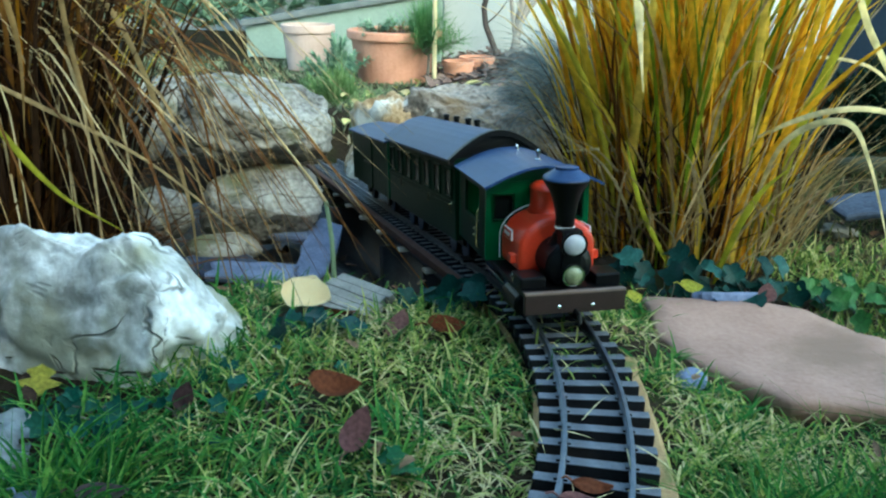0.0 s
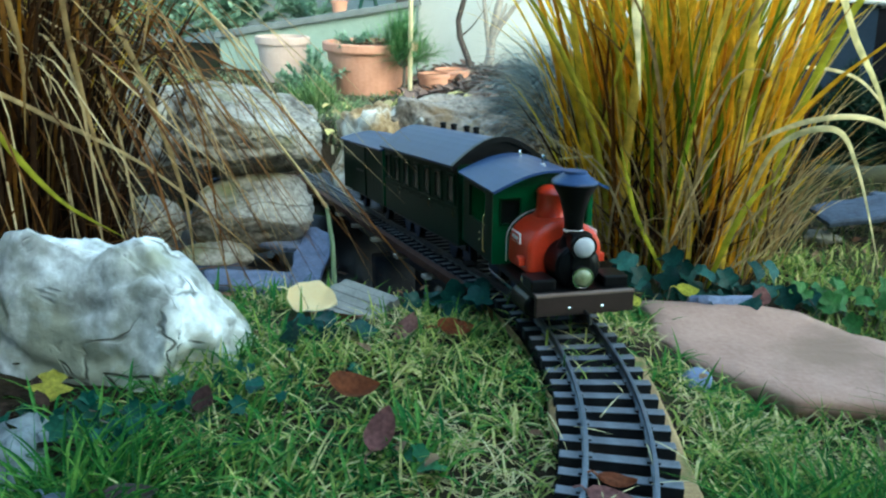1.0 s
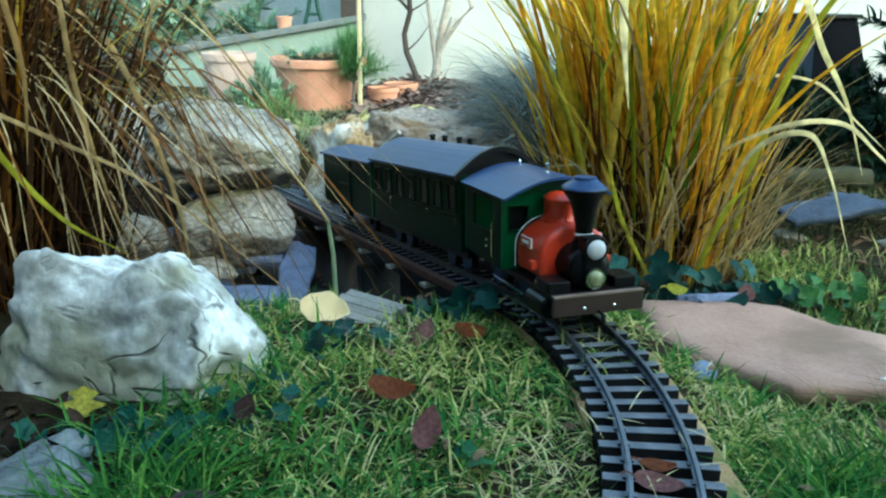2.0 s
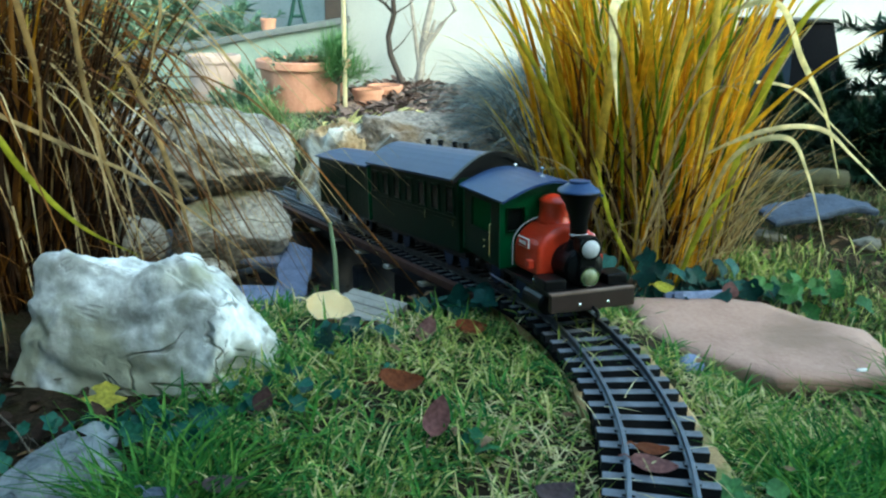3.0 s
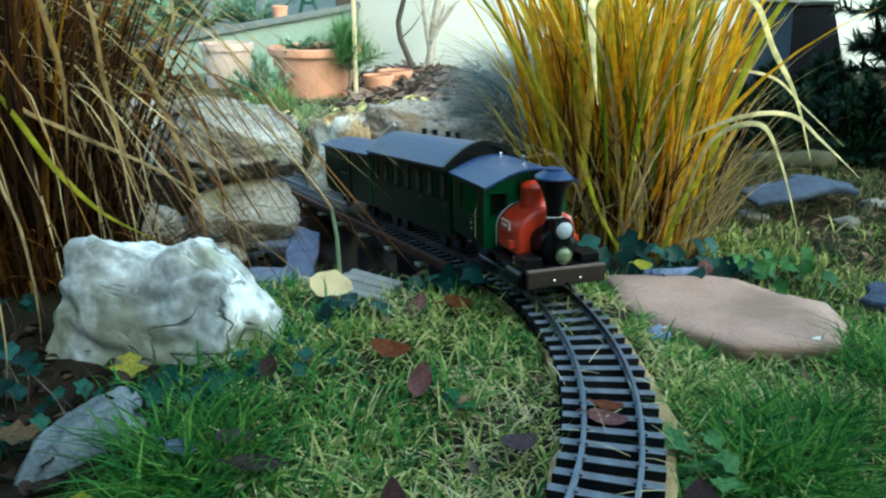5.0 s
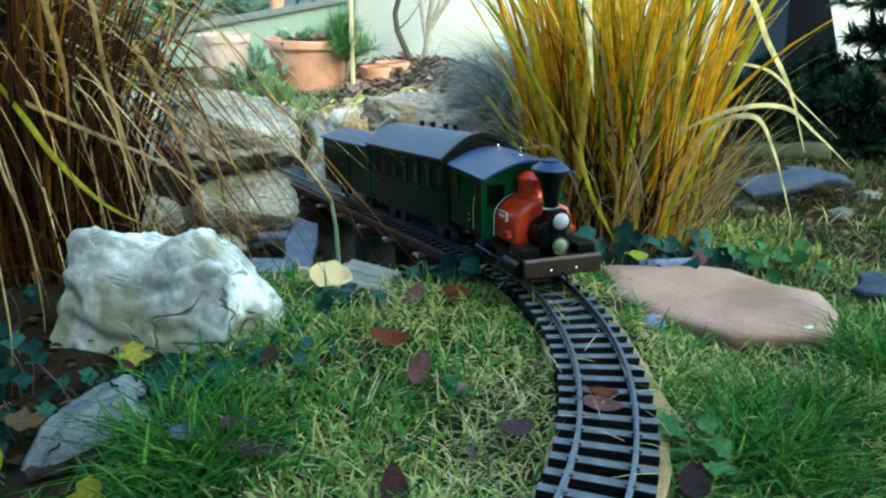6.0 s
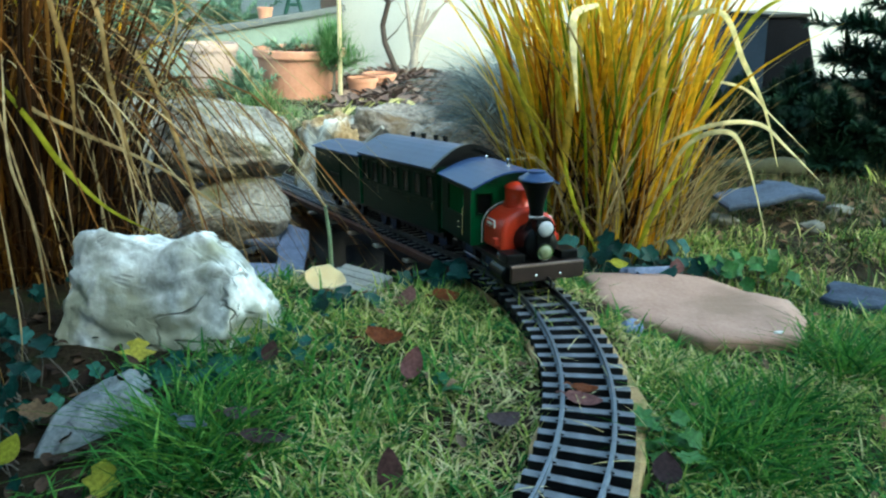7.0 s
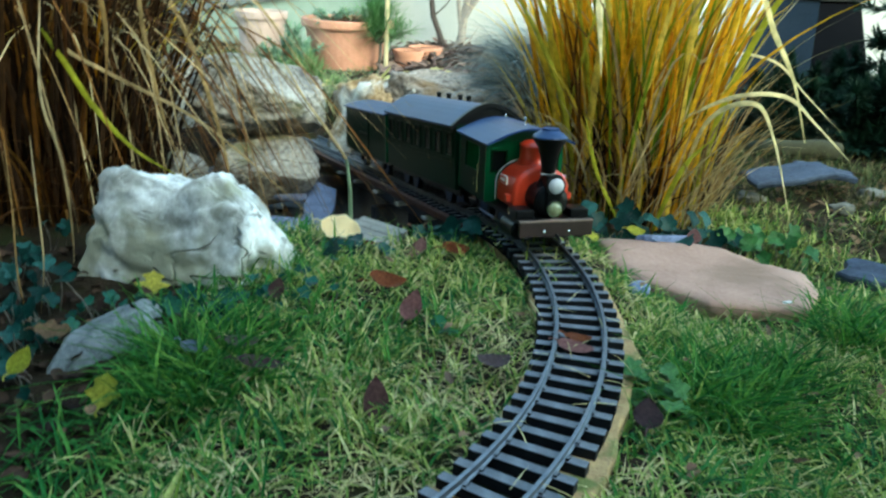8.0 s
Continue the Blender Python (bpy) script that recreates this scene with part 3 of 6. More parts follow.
def fading(keep):
    """Thins out towards the dark soil under the ivy."""
    return lambda x, y: keep(x, y) * step(-0.30, -0.14, x)


def tufts(x, y):
    return patchy(6, 0.02, 7.0, 5)(x, y) if x > -0.1 else 0.8 * step(-0.40, -0.26, x)


lawn("lawn_grass", 20000, -0.32, 0.75, 0.20, 1.06, M_LAWN, 0.050, 0.0023, 11, fading(patchy(9, -0.22, 2.0, 3.0, 0.40)), 1.45, "short autumn lawn grass, green turning to straw", "grass", 2.7, 0.25)
lawn("dark_lawn_grass", 6600, -0.45, 0.85, 0.15, 1.02, M_LAWNDARK, 0.056, 0.0030, 12, tufts, 1.45, "lush dark green lawn grass in tufts", "grass", 2.4, 0.30)
lawn("dry_grass", 9500, -0.35, 0.75, 0.20, 1.03, M_STRAW, 0.052, 0.0014, 13, fading(patchy(8, -0.12, 4.0)), 1.55, "dry straw lying among the lawn", "grass", 2.6, 0.7)
def ragged(x, y, x0, x1, y0, y1, soft):
    """One inside the stretch, falling to nought over a ragged rim."""
    d = min(x - x0, x1 - x, y - y0, y1 - y) + 0.6 * soft * noise.noise((x * 3, y * 3, 5.0))
    return step(0.0, soft, d)


def around(x, y):
    inner = -0.30 < x < 0.72 and 0.22 < y < 1.0
    return 0.0 if inner or (x < -0.2 and -0.1 < y < 1.9) or (y > 1.0 and x < 1.1) else ragged(x, y, -1.6, 2.6, -1.15, 2.3, 0.5)


lawn("outer_lawn_grass", 12000, -1.6, 2.6, -1.15, 2.3, M_LAWN, 0.065, 0.008, 16, around, 1.2, "rough lawn round the model railway", "grass")
lawn("far_lawn_grass", 21000, -3.0, 2.6, 1.95, 6.4, M_FARLAWN, 0.050, 0.009, 14, lambda x, y: patchy(2.2, -0.3, 1.0, 2)(x, y) * ragged(x, y, -3.0, 2.6, 1.7, 6.4, 0.6), 0.9, "thin trodden lawn between the stones and the pots", "grass")
lawn("bank_grass", 5500, 0.5, 1.35, 0.95, 2.1, M_BANK, 0.050, 0.0034, 15, patchy(6, -0.3, 3.0), 1.0, "rough grass on the bank beside the reeds", "grass")


lawn("bank_lawn_grass", 2600, 0.46, 1.05, 0.98, 1.36, M_LAWN, 0.050, 0.0030, 17, patchy(6, -0.2, 6.0), 1.3, "green grass on the bank behind the flagstone", "grass", 1.8)


# ---- stones ----
def stone_bm(size, seed, cuts=14, rough=0.05, detail=5, flat=0.0, sharp=0.9, faces=(), boxy=3.0, strata=0.0, clefts=(), bumps=()):
    """An angular boulder: a boxy ball cut by chance planes and by the given ones, then broken up at several scales."""
    rng = random.Random(seed)
    bm = bmesh.new()
    bmesh.ops.create_icosphere(bm, subdivisions=detail, radius=1.0)
    planes = [(Vector(f[:3]).normalized(), f[3]) for f in faces]
    for _ in range(cuts):
        v = Vector((rng.gauss(0, 1), rng.gauss(0, 1), rng.gauss(0, 1))).normalized()
        planes.append((v, rng.uniform(0.74, 1.0)))
    if flat:
        planes.append((Vector((0, 0, 1)), flat))
    off = Vector((seed * 1.7, seed * 0.3, seed * 2.1))
    slope = Vector((0.25, -0.2, 1)).normalized()
    for v in bm.verts:
        p = v.co / (abs(v.co.x) ** boxy + abs(v.co.y) ** boxy + abs(v.co.z) ** boxy) ** (1 / boxy)
        for n, d in planes:
            over = p.dot(n) - d * (1 + 0.10 * noise.noise(p * 2.0 + off))
            if over > 0:
                p -= n * over * sharp
        w = p + 0.12 * Vector((noise.noise(p * 3 + off), noise.noise(p * 3 - off), noise.noise(p * 3 + off * 2)))
        ridge = 0.5 - abs(noise.noise(w * 2.6 + off)) - 0.6 * abs(noise.noise(w * 5.5 + off)) * 0.6
        k = 1 + rough * (1.3 * noise.noise(p * 1.6 + off) + 1.1 * ridge + 0.45 * noise.noise(w * 9 + off) + 0.38 * noise.noise(w * 19 + off) + 0.22 * noise.noise(w * 40 + off))
        if strata:
            h = w.dot(slope) * 7
            k += strata * (abs(h - math.floor(h) - 0.5) - 0.25)
        for cx, cz, half, thick, deep, rise in clefts:
            if p.y < 0.2:
                h = p.z - cz - rise * (p.x - cx) - 0.10 * noise.noise((p.x * 5, 0.0, cz * 9))
                h /= thick * (1 + 0.7 * noise.noise((p.x * 7, 2.0, cz)))
                k -= deep * math.exp(-h * h) * math.exp(-((p.x - cx) / half) ** 4)
        for cx, cz, rx, rz, high in bumps:
            k += high * math.exp(-((p.x - cx) / rx) ** 2 - ((p.z - cz) / rz) ** 2)
        p = p * k
        v.co = Vector((p.x * size[0] / 2, p.y * size[1] / 2, p.z * size[2] / 2))
    return bm


def stone(name, at, size, seed, mat, label, category="rock", smooth=True, **kw):
    ob = new(name, mesh_of(name, stone_bm(size, seed, **kw), mat, smooth))
    ob.matrix_basis = at
    return tagged(ob, label, category)


stone("limestone_boulder", pose(-0.312, 0.765, -0.055), (0.285, 0.22, 0.28), 21, M_BOULDER, "big pale limestone boulder with lichen, bedded in grass", cuts=2, rough=0.06, detail=6, boxy=6, sharp=1.0, strata=0.012,
      faces=((0.50, -0.05, 0.86, 0.90), (0.86, -0.10, 0.50, 0.91), (-0.40, -0.78, 0.36, 0.50), (-0.05, -0.66, 0.75, 0.80), (-0.98, -0.05, 0.08, 0.95), (-0.03, 0.10, 1.0, 0.85), (0.62, -0.75, 0.20, 0.94), (0.10, 0.80, 0.60, 0.60), (0.62, 0.52, 0.58, 0.80)),
      clefts=((-0.12, 0.50, 0.26, 0.065, 0.13, 0.06), (0.20, 0.74, 0.20, 0.045, 0.07, 0.25), (0.62, 0.20, 0.26, 0.055, 0.12, 0.25), (-0.45, 0.05, 0.32, 0.05, 0.09, -0.30), (0.12, 0.20, 0.28, 0.045, 0.08, 0.12), (-0.78, 0.40, 0.14, 0.06, 0.07, -0.5), (-0.20, -0.12, 0.40, 0.05, 0.09, 0.10)),
      bumps=((0.12, 1.0, 0.20, 0.35, 0.06), (-0.34, 0.95, 0.12, 0.3, -0.04), (-0.70, 0.95, 0.2, 0.3, 0.04)))
stone("sloping_stone", pose(-0.336, 0.535, -0.084, 6, -32, 76), (0.19, 0.095, 0.09), 5, M_GREYSTONE, "grey sloping stone half sunk in ivy", rough=0.05, cuts=8)
stone("upper_bank_rock", pose(-0.405, 1.56, 0.022, 4, 10, 12), (0.27, 0.25, 0.155), 33, M_LIME_OLD, "weathered grey rock perched on another beside the bridge", rough=0.09, detail=6, strata=0.010, cuts=6, boxy=3.5,
      faces=((0.35, -0.35, 0.87, 0.80), (0.1, -0.95, 0.1, 0.80), (0.45, -0.60, -0.66, 0.66), (0.9, -0.4, 0.2, 0.88)),
      clefts=((0.1, 0.05, 0.4, 0.06, 0.06, 0.25), (-0.3, -0.35, 0.4, 0.05, 0.06, -0.1)))
stone("lower_bank_rock", pose(-0.372, 1.50, -0.112, 0, -4, 0), (0.205, 0.20, 0.13), 47, M_LIME_OLD, "mossy pale rock at the edge of the hollow", rough=0.06, cuts=6, detail=6, faces=((0.2, -0.5, 0.85, 0.80), (0.3, -0.85, -0.4, 0.75)))
stone("small_bank_rock", pose(-0.42, 1.40, -0.165, 0, 0, 30), (0.13, 0.10, 0.07), 51, M_LIME_OLD, "small mossy rock below the bank", rough=0.06)
stone("brown_boulder", pose(0.075, 1.86, -0.085, 0, 4, 12), (0.50, 0.42, 0.33), 62, M_BROWNROCK, "broad brown craggy boulder across the hollow", cuts=10, rough=0.10, detail=6, flat=0.72, strata=0.045,
      faces=((-0.8, -0.6, 0.25, 0.85), (0.3, -0.8, -0.45, 0.8)))
stone("split_rock", pose(-0.190, 1.86, -0.080, 0, 0, 25), (0.18, 0.20, 0.25), 71, M_OCHRE, "ochre split rock at the far end of the bridge", rough=0.12, strata=0.06)
stone("pale_back_rock", pose(-0.66, 1.80, -0.02, 0, 0, 40), (0.20, 0.16, 0.18), 77, M_LIME_OLD, "pale rock standing behind the dry grass", rough=0.09)
stone("pale_back_rock", pose(-0.84, 1.62, -0.04, 0, 0, 10), (0.18, 0.14, 0.16), 79, M_LIME_OLD, "pale rock standing behind the dry grass", rough=0.09)
stone("mossy_stone", pose(-0.52, 1.38, -0.10, 0, 0, 0), (0.11, 0.10, 0.09), 83, M_LIME_OLD, "pale stone at the foot of the dry grass", rough=0.07)
stone("white_chip", pose(0.445, 0.765, -0.056, 0, 0, 15), (0.014, 0.006, 0.005), 95, M_WHITE, "small white stone chip on the flagstone", "pebble", rough=0.03, detail=2)
stone("blue_pebble", pose(0.250, 0.762, -0.052, 0, 0, 20), (0.036, 0.026, 0.030), 91, M_SLATE, "blue-grey pebble wedged beside the flagstone", "pebble", rough=0.03, detail=3)


def flagstone():
    corners = [(-0.130, 0.125), (-0.005, 0.135), (0.058, 0.112), (0.090, 0.045), (0.142, 0.012), (0.136, -0.055), (0.080, -0.130), (-0.030, -0.128), (-0.075, -0.088), (-0.118, -0.035), (-0.132, 0.012)]
    bm = bmesh.new()
    ring = []
    for i, a in enumerate(corners):
        b = corners[(i + 1) % len(corners)]
        for k in range(8):
            t = k / 8
            x, y = a[0] + (b[0] - a[0]) * t, a[1] + (b[1] - a[1]) * t
            j = 1 + 0.045 * noise.noise((x * 22, y * 22, 3.3)) + 0.02 * noise.noise((x * 80, y * 80, 1.0))
            ring.append((x * j, y * j))
    rows = []
    for shrink, z in ((0.97, -0.024), (1.0, -0.012), (1.005, -0.004), (0.985, 0.0), (0.8, 0.001), (0.55, 0.001), (0.25, 0.001)):
        rows.append([bm.verts.new((x * shrink, y * shrink, z + 0.0025 * noise.noise((x * shrink * 14, y * shrink * 14, 9)) + 0.001 * noise.noise((x * 60, y * 60, z * 90)))) for x, y in ring])
    n = len(ring)
    for a, b in zip(rows, rows[1:]):
        for i in range(n):
            bm.faces.new((a[i], a[(i + 1) % n], b[(i + 1) % n], b[i]))
    bm.faces.new(rows[-1])
    bm.faces.new(rows[0][::-1])
    ob = new("flagstone", mesh_of("flagstone", bm, M_SAND, True))
    ob.matrix_basis = pose(SLAB_MID[0], SLAB_MID[1], -0.058, -1.5, 0.5, 0)
    return tagged(ob, "flat pinkish-brown sandstone flag lying in the grass", "paving stone")


flagstone()


def slate(at, size, seed, label="blue-grey slate slab lying in the dry hollow", mat=None):
    bm = bmesh.new()
    rng = random.Random(seed)
    n = 18
    ring = []
    for i in range(n):
        a = 2 * math.pi * i / n
        r = 1 / max(abs(math.cos(a)), abs(math.sin(a))) ** 0.8 * rng.uniform(0.82, 1.05)
        ring.append((math.cos(a) * r * size[0] / 2, math.sin(a) * r * size[1] / 2))
    rows = []
    for s, z in ((0.96, -0.5), (1.0, -0.1), (1.0, 0.25), (0.93, 0.5), (0.5, 0.52)):
        rows.append([bm.verts.new((x * s, y * s, z * size[2] + 0.15 * size[2] * noise.noise((x * 30, y * 30, seed)))) for x, y in ring])
    for a, b in zip(rows, rows[1:]):
        for i in range(n):
            bm.faces.new((a[i], a[(i + 1) % n], b[(i + 1) % n], b[i]))
    bm.faces.new(rows[-1])
    bm.faces.new(rows[0][::-1])
    ob = new("slate_slab", mesh_of("slate_slab", bm, mat or M_SLATE, False))
    ob.matrix_basis = at
    return tagged(ob, label, "slate", "slates in the hollow")


for x, y, z, w, d, t, tilt, turn in ((-0.250, 1.40, -0.158, 0.062, 0.25, 0.012, 7, 4), (-0.325, 1.475, -0.150, 0.105, 0.070, 0.012, 8, -6), (-0.320, 1.255, -0.150, 0.15, 0.062, 0.011, 6, 14),
                                     (-0.40, 1.33, -0.168, 0.12, 0.12, 0.012, 5, 50), (-0.30, 1.16, -0.152, 0.13, 0.05, 0.010, -4, 75)):
    slate(pose(x, y, z, tilt, 4, turn), (w, d, t), int(turn + 100), mat=M_SLATE if turn < 20 else M_SLATEDARK)
for x, y, z, w, d, t, tilt, turn in ((0.10, 1.40, -0.120, 0.12, 0.10, 0.012, -6, 30), (0.16, 1.46, -0.105, 0.14, 0.08, 0.012, -4, 10), (0.17, 1.34, -0.110, 0.10, 0.08, 0.010, -8, -25), (0.06, 1.52, -0.125, 0.10, 0.10, 0.012, 3, 0)):
    slate(pose(x, y, z, tilt, 3, turn), (w, d, t), int(turn + 200), "blue-grey slate slab at the edge of the hollow", M_SLATEDARK if turn < 5 else M_SLATE)
slate(pose(0.69, 1.43, -0.045, 14, -7, 12), (0.19, 0.075, 0.012), 320, "tilted blue-grey slate slab propped on stones", M_SLATEDARK)
slate(pose(0.80, 1.52, -0.055, -4, 6, -20), (0.13, 0.09, 0.014), 321, "tilted blue-grey slate slab propped on stones", M_SLATEDARK)
slate(pose(0.345, 1.015, -0.062, -24, 0, 4), (0.085, 0.030, 0.012), 330, "blue-grey slate sliver behind the flagstone")
slate(pose(0.62, 0.90, -0.062, 10, 0, -40), (0.09, 0.07, 0.014), 340, "dark slate lying in the grass", M_SLATEDARK)
for x, y, s in ((0.80, 1.40, 32), (0.90, 1.50, 36), (0.62, 1.42, 31), (0.98, 1.42, 35)):
    stone("bank_stone", pose(x, y, ground_z(x, y) + 0.006, 0, 0, s * 40), (0.055, 0.042, 0.022), s, M_STONEWALL, "small grey stone on the bank beside the reeds", rough=0.12, detail=4)
lg = bmesh.new()
add_tube(lg, [(-0.11, 0.02, 0.0), (-0.05, 0.0, 0.006), (0.0, 0.004, 0.004), (0.05, -0.006, 0.010), (0.10, 0.0, 0.004)], (0.019, 0.023, 0.021, 0.024, 0.019), 14)
for v in lg.verts:
    v.co += v.co.normalized() * 0.006 * noise.noise(v.co * 40)
mossy_log = new("mossy_log", mesh_of("mossy_log", lg, material("mossy_bark", (0.010, 0.010, 0.005), (0.055, 0.055, 0.022), 40, 0.9, bump=0.8, depth=0.004), True))
mossy_log.matrix_basis = pose(0.85, 1.80, ground_z(0.85, 1.80) + 0.018, 0, -3, -6)
tagged(mossy_log, "mossy log lying on the dark bank", "log")
for i in range(20):
    rng = random.Random(900 + i)
    x, y = rng.uniform(-0.5, 0.2), rng.uniform(1.1, 1.7)
    if from_track(x, y) < 0.03:
        continue
    stone("hollow_pebble", pose(x, y, ground_z(x, y) + 0.004, 0, 0, rng.uniform(0, 180)), (rng.uniform(0.02, 0.05), rng.uniform(0.02, 0.04), rng.uniform(0.012, 0.025)), 900 + i,
          (M_SLATE, M_SLATEDARK, M_SLATEDARK, M_STONEWALL)[i % 4], "small stone on the bed of the hollow", "pebble", rough=0.05, detail=2)


# ---- railway ----
def rail(off, u0, u1):
    """A rail of flat-bottomed section, swept along the track."""
    sec = [(-0.0024, -0.0083), (0.0024, -0.0083), (0.0022, -0.0074), (0.0008, -0.0064), (0.0008, -0.0026), (0.0016, -0.0019), (0.0016, -0.0003), (0.0011, 0.0), (-0.0011, 0.0), (-0.0016, -0.0003), (-0.0016, -0.0019), (-0.0008, -0.0026), (-0.0008, -0.0064), (-0.0022, -0.0074)]
    bm = bmesh.new()
    n = int((u1 - u0) / 0.02)
    rows = []
    for i in range(n + 1):
        m = track_frame(u0 + (u1 - u0) * i / n)
        rows.append([bm.verts.new(m @ Vector((0, off + y, z))) for y, z in sec])
    k = len(sec)
    for a, b in zip(rows, rows[1:]):
        for i in range(k):
            bm.faces.new((a[i], a[(i + 1) % k], b[(i + 1) % k], b[i]))
    bm.faces.new(rows[0][::-1])
    bm.faces.new(rows[-1])
    bmesh.ops.recalc_face_normals(bm, faces=bm.faces)
    return bm


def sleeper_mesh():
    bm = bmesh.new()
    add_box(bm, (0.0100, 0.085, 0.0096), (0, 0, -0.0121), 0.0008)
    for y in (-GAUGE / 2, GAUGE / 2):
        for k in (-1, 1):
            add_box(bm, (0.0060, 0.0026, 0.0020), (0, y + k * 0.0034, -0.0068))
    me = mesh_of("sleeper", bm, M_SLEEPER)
    me.materials.append(M_SLEEPERLIT)
    # upward faces take the lighter tone, standing in for skylight on the tops
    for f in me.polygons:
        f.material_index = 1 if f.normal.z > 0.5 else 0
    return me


PITCH = 0.0240
railway = thing("railway_track", Matrix(), "narrow model railway track with dark plastic sleepers curving off a bridge", "railway track")
part("rail", rail(GAUGE / 2, -1.75, 1.15), M_RAIL, railway)
part("rail", rail(-GAUGE / 2, -1.75, 1.15), M_RAIL, railway)
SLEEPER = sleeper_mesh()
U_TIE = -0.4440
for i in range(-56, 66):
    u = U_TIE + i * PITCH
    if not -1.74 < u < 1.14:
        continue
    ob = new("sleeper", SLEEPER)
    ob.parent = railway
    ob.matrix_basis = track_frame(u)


def board(u0, u1, name="board", inner=0.038, outer=0.064):
    """A straight plank under a stretch of the curve."""
    a, b = track(u0)[0], track(u1)[0]
    mid, d = (a + b) / 2, (b - a)
    length = d.length + 0.02
    n = 24
    bm = bmesh.new()
    rows = []
    for i in range(n + 1):
        x = -length / 2 + length * i / n
        j = 0.004 * noise.noise((x * 25, u0 * 9, 2.0))
        rows.append([bm.verts.new((x, y, z + 0.001 * noise.noise((x * 30, y * 30, u0)))) for y, z in ((-outer - j, -0.036), (inner + j, -0.036), (inner + j, -0.019), (inner - 0.003, -0.0165), (-outer + 0.003, -0.0165), (-outer - j, -0.019))])
    for p, q in zip(rows, rows[1:]):
        for i in range(6):
            bm.faces.new((p[i], p[(i + 1) % 6], q[(i + 1) % 6], q[i]))
    bm.faces.new(rows[0][::-1])
    bm.faces.new(rows[-1])
    bmesh.ops.recalc_face_normals(bm, faces=bm.faces)
    side = Vector((0, 0, 1)).cross(d.normalized())
    ob = new(name, mesh_of(name, bm, M_BOARD, False))
    ob.matrix_basis = Matrix.Translation(mid) @ Matrix((d.normalized(), side, Vector((0, 0, 1)))).transposed().to_4x4()
    return tagged(ob, "damp mossy yellowish board bedded under the model track", "board", "boards under the track")


U_END = -0.090
for i in range(7):
    board(U_END - 0.01 - 0.21 * (i + 1) + 0.004, U_END - 0.01 - 0.21 * i, outer=0.058 if i else 0.048)

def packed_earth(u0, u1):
    """Earth between the sleepers along the curve, gap shade put into its near-black colour."""
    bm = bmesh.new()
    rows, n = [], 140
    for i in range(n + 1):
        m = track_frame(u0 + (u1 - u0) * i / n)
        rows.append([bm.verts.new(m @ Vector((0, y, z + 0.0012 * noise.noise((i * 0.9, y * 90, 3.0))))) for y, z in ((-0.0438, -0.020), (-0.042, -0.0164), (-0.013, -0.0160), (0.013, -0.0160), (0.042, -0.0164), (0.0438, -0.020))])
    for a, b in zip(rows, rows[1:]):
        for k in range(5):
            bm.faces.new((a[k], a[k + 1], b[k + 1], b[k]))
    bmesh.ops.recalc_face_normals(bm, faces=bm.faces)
    return tagged(new("packed_earth", mesh_of("packed_earth", bm, M_GAPDARK, True)), "near-black earth between the sleepers, gap shade in its colour", "soil", kind="stuff")


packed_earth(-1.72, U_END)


def between_sleepers(name, count, u0, u1, mat, length, width, lean, lift, label, seed):
    """Blades that grow or lie within the track."""
    rng = np.random.default_rng(seed)
    spots = []
    for u, off in zip(rng.uniform(u0, u1, count), rng.normal(0, 0.026, count)):
        spots.append(tuple(track_frame(u) @ Vector((0, off, lift))))
    n = count
    me = blade_mesh(name, spots, rng.uniform(0, 6.283, n), rng.uniform(*lean, n), rng.uniform(0.1, 0.9, n), rng.uniform(0.5, 1.0, n) * length, rng.uniform(0.6, 1.2, n) * width, mat, segs=4, late=1.2)
    return tagged(new(name, me), label, "grass", kind="stuff")


between_sleepers("track_weeds", 130, -0.36, -0.14, M_LAWN, 0.028, 0.0024, (0.3, 1.4), -0.014, "sprigs of grass growing between the sleepers", 31)
between_sleepers("straw_on_track", 26, -0.80, -0.20, M_STRAW, 0.055, 0.0014, (1.35, 1.55), -0.004, "wisps of dry straw lying over the sleepers", 32)
bridge = thing("timber_bridge", track_frame(0.0), "dark timber model railway bridge with brown side beams", "bridge")


def swept(outline, u0, u1, n=30):
    bm = bmesh.new()
    inv = track_frame(0.0).inverted()
    rows = []
    for i in range(n + 1):
        m = inv @ track_frame(u0 + (u1 - u0) * i / n)
        rows.append([bm.verts.new(m @ Vector((0, y, z))) for y, z in outline])
    k = len(outline)
    for a, b in zip(rows, rows[1:]):
        for i in range(k):
            bm.faces.new((a[i], a[(i + 1) % k], b[(i + 1) % k], b[i]))
    bm.faces.new(rows[0][::-1])
    bm.faces.new(rows[-1])
    bmesh.ops.recalc_face_normals(bm, faces=bm.faces)
    return bm


part("deck", swept([(-0.0465, -0.0110), (0.0465, -0.0110), (0.0465, -0.026), (-0.0465, -0.026)], U_END, 1.14), M_DECK, bridge)
for s in (-1, 1):
    part("side_beam", swept([(s * 0.0470, -0.0085), (s * 0.0570, -0.0085), (s * 0.0570, -0.0180), (s * 0.0470, -0.0180)], U_END - 0.012 if s > 0 else U_END + 0.0, 1.14), M_BEAM, bridge, "reddish-brown side beam")
    part("girder", swept([(s * 0.018, -0.0265), (s * 0.028, -0.0265), (s * 0.028, -0.050), (s * 0.018, -0.050)], U_END, 1.14), M_BLACK, bridge, "black girder below the deck")
for i in range(7):
    m = track_frame(0.0).inverted() @ track_frame(0.063 + 0.137 * i)
    part("cross_piece", add_box(bmesh.new(), (0.018, 0.116, 0.0050), (0, 0, -0.0290), 0.0006, m), M_PALEWOOD, bridge, "pale wooden cross piece")
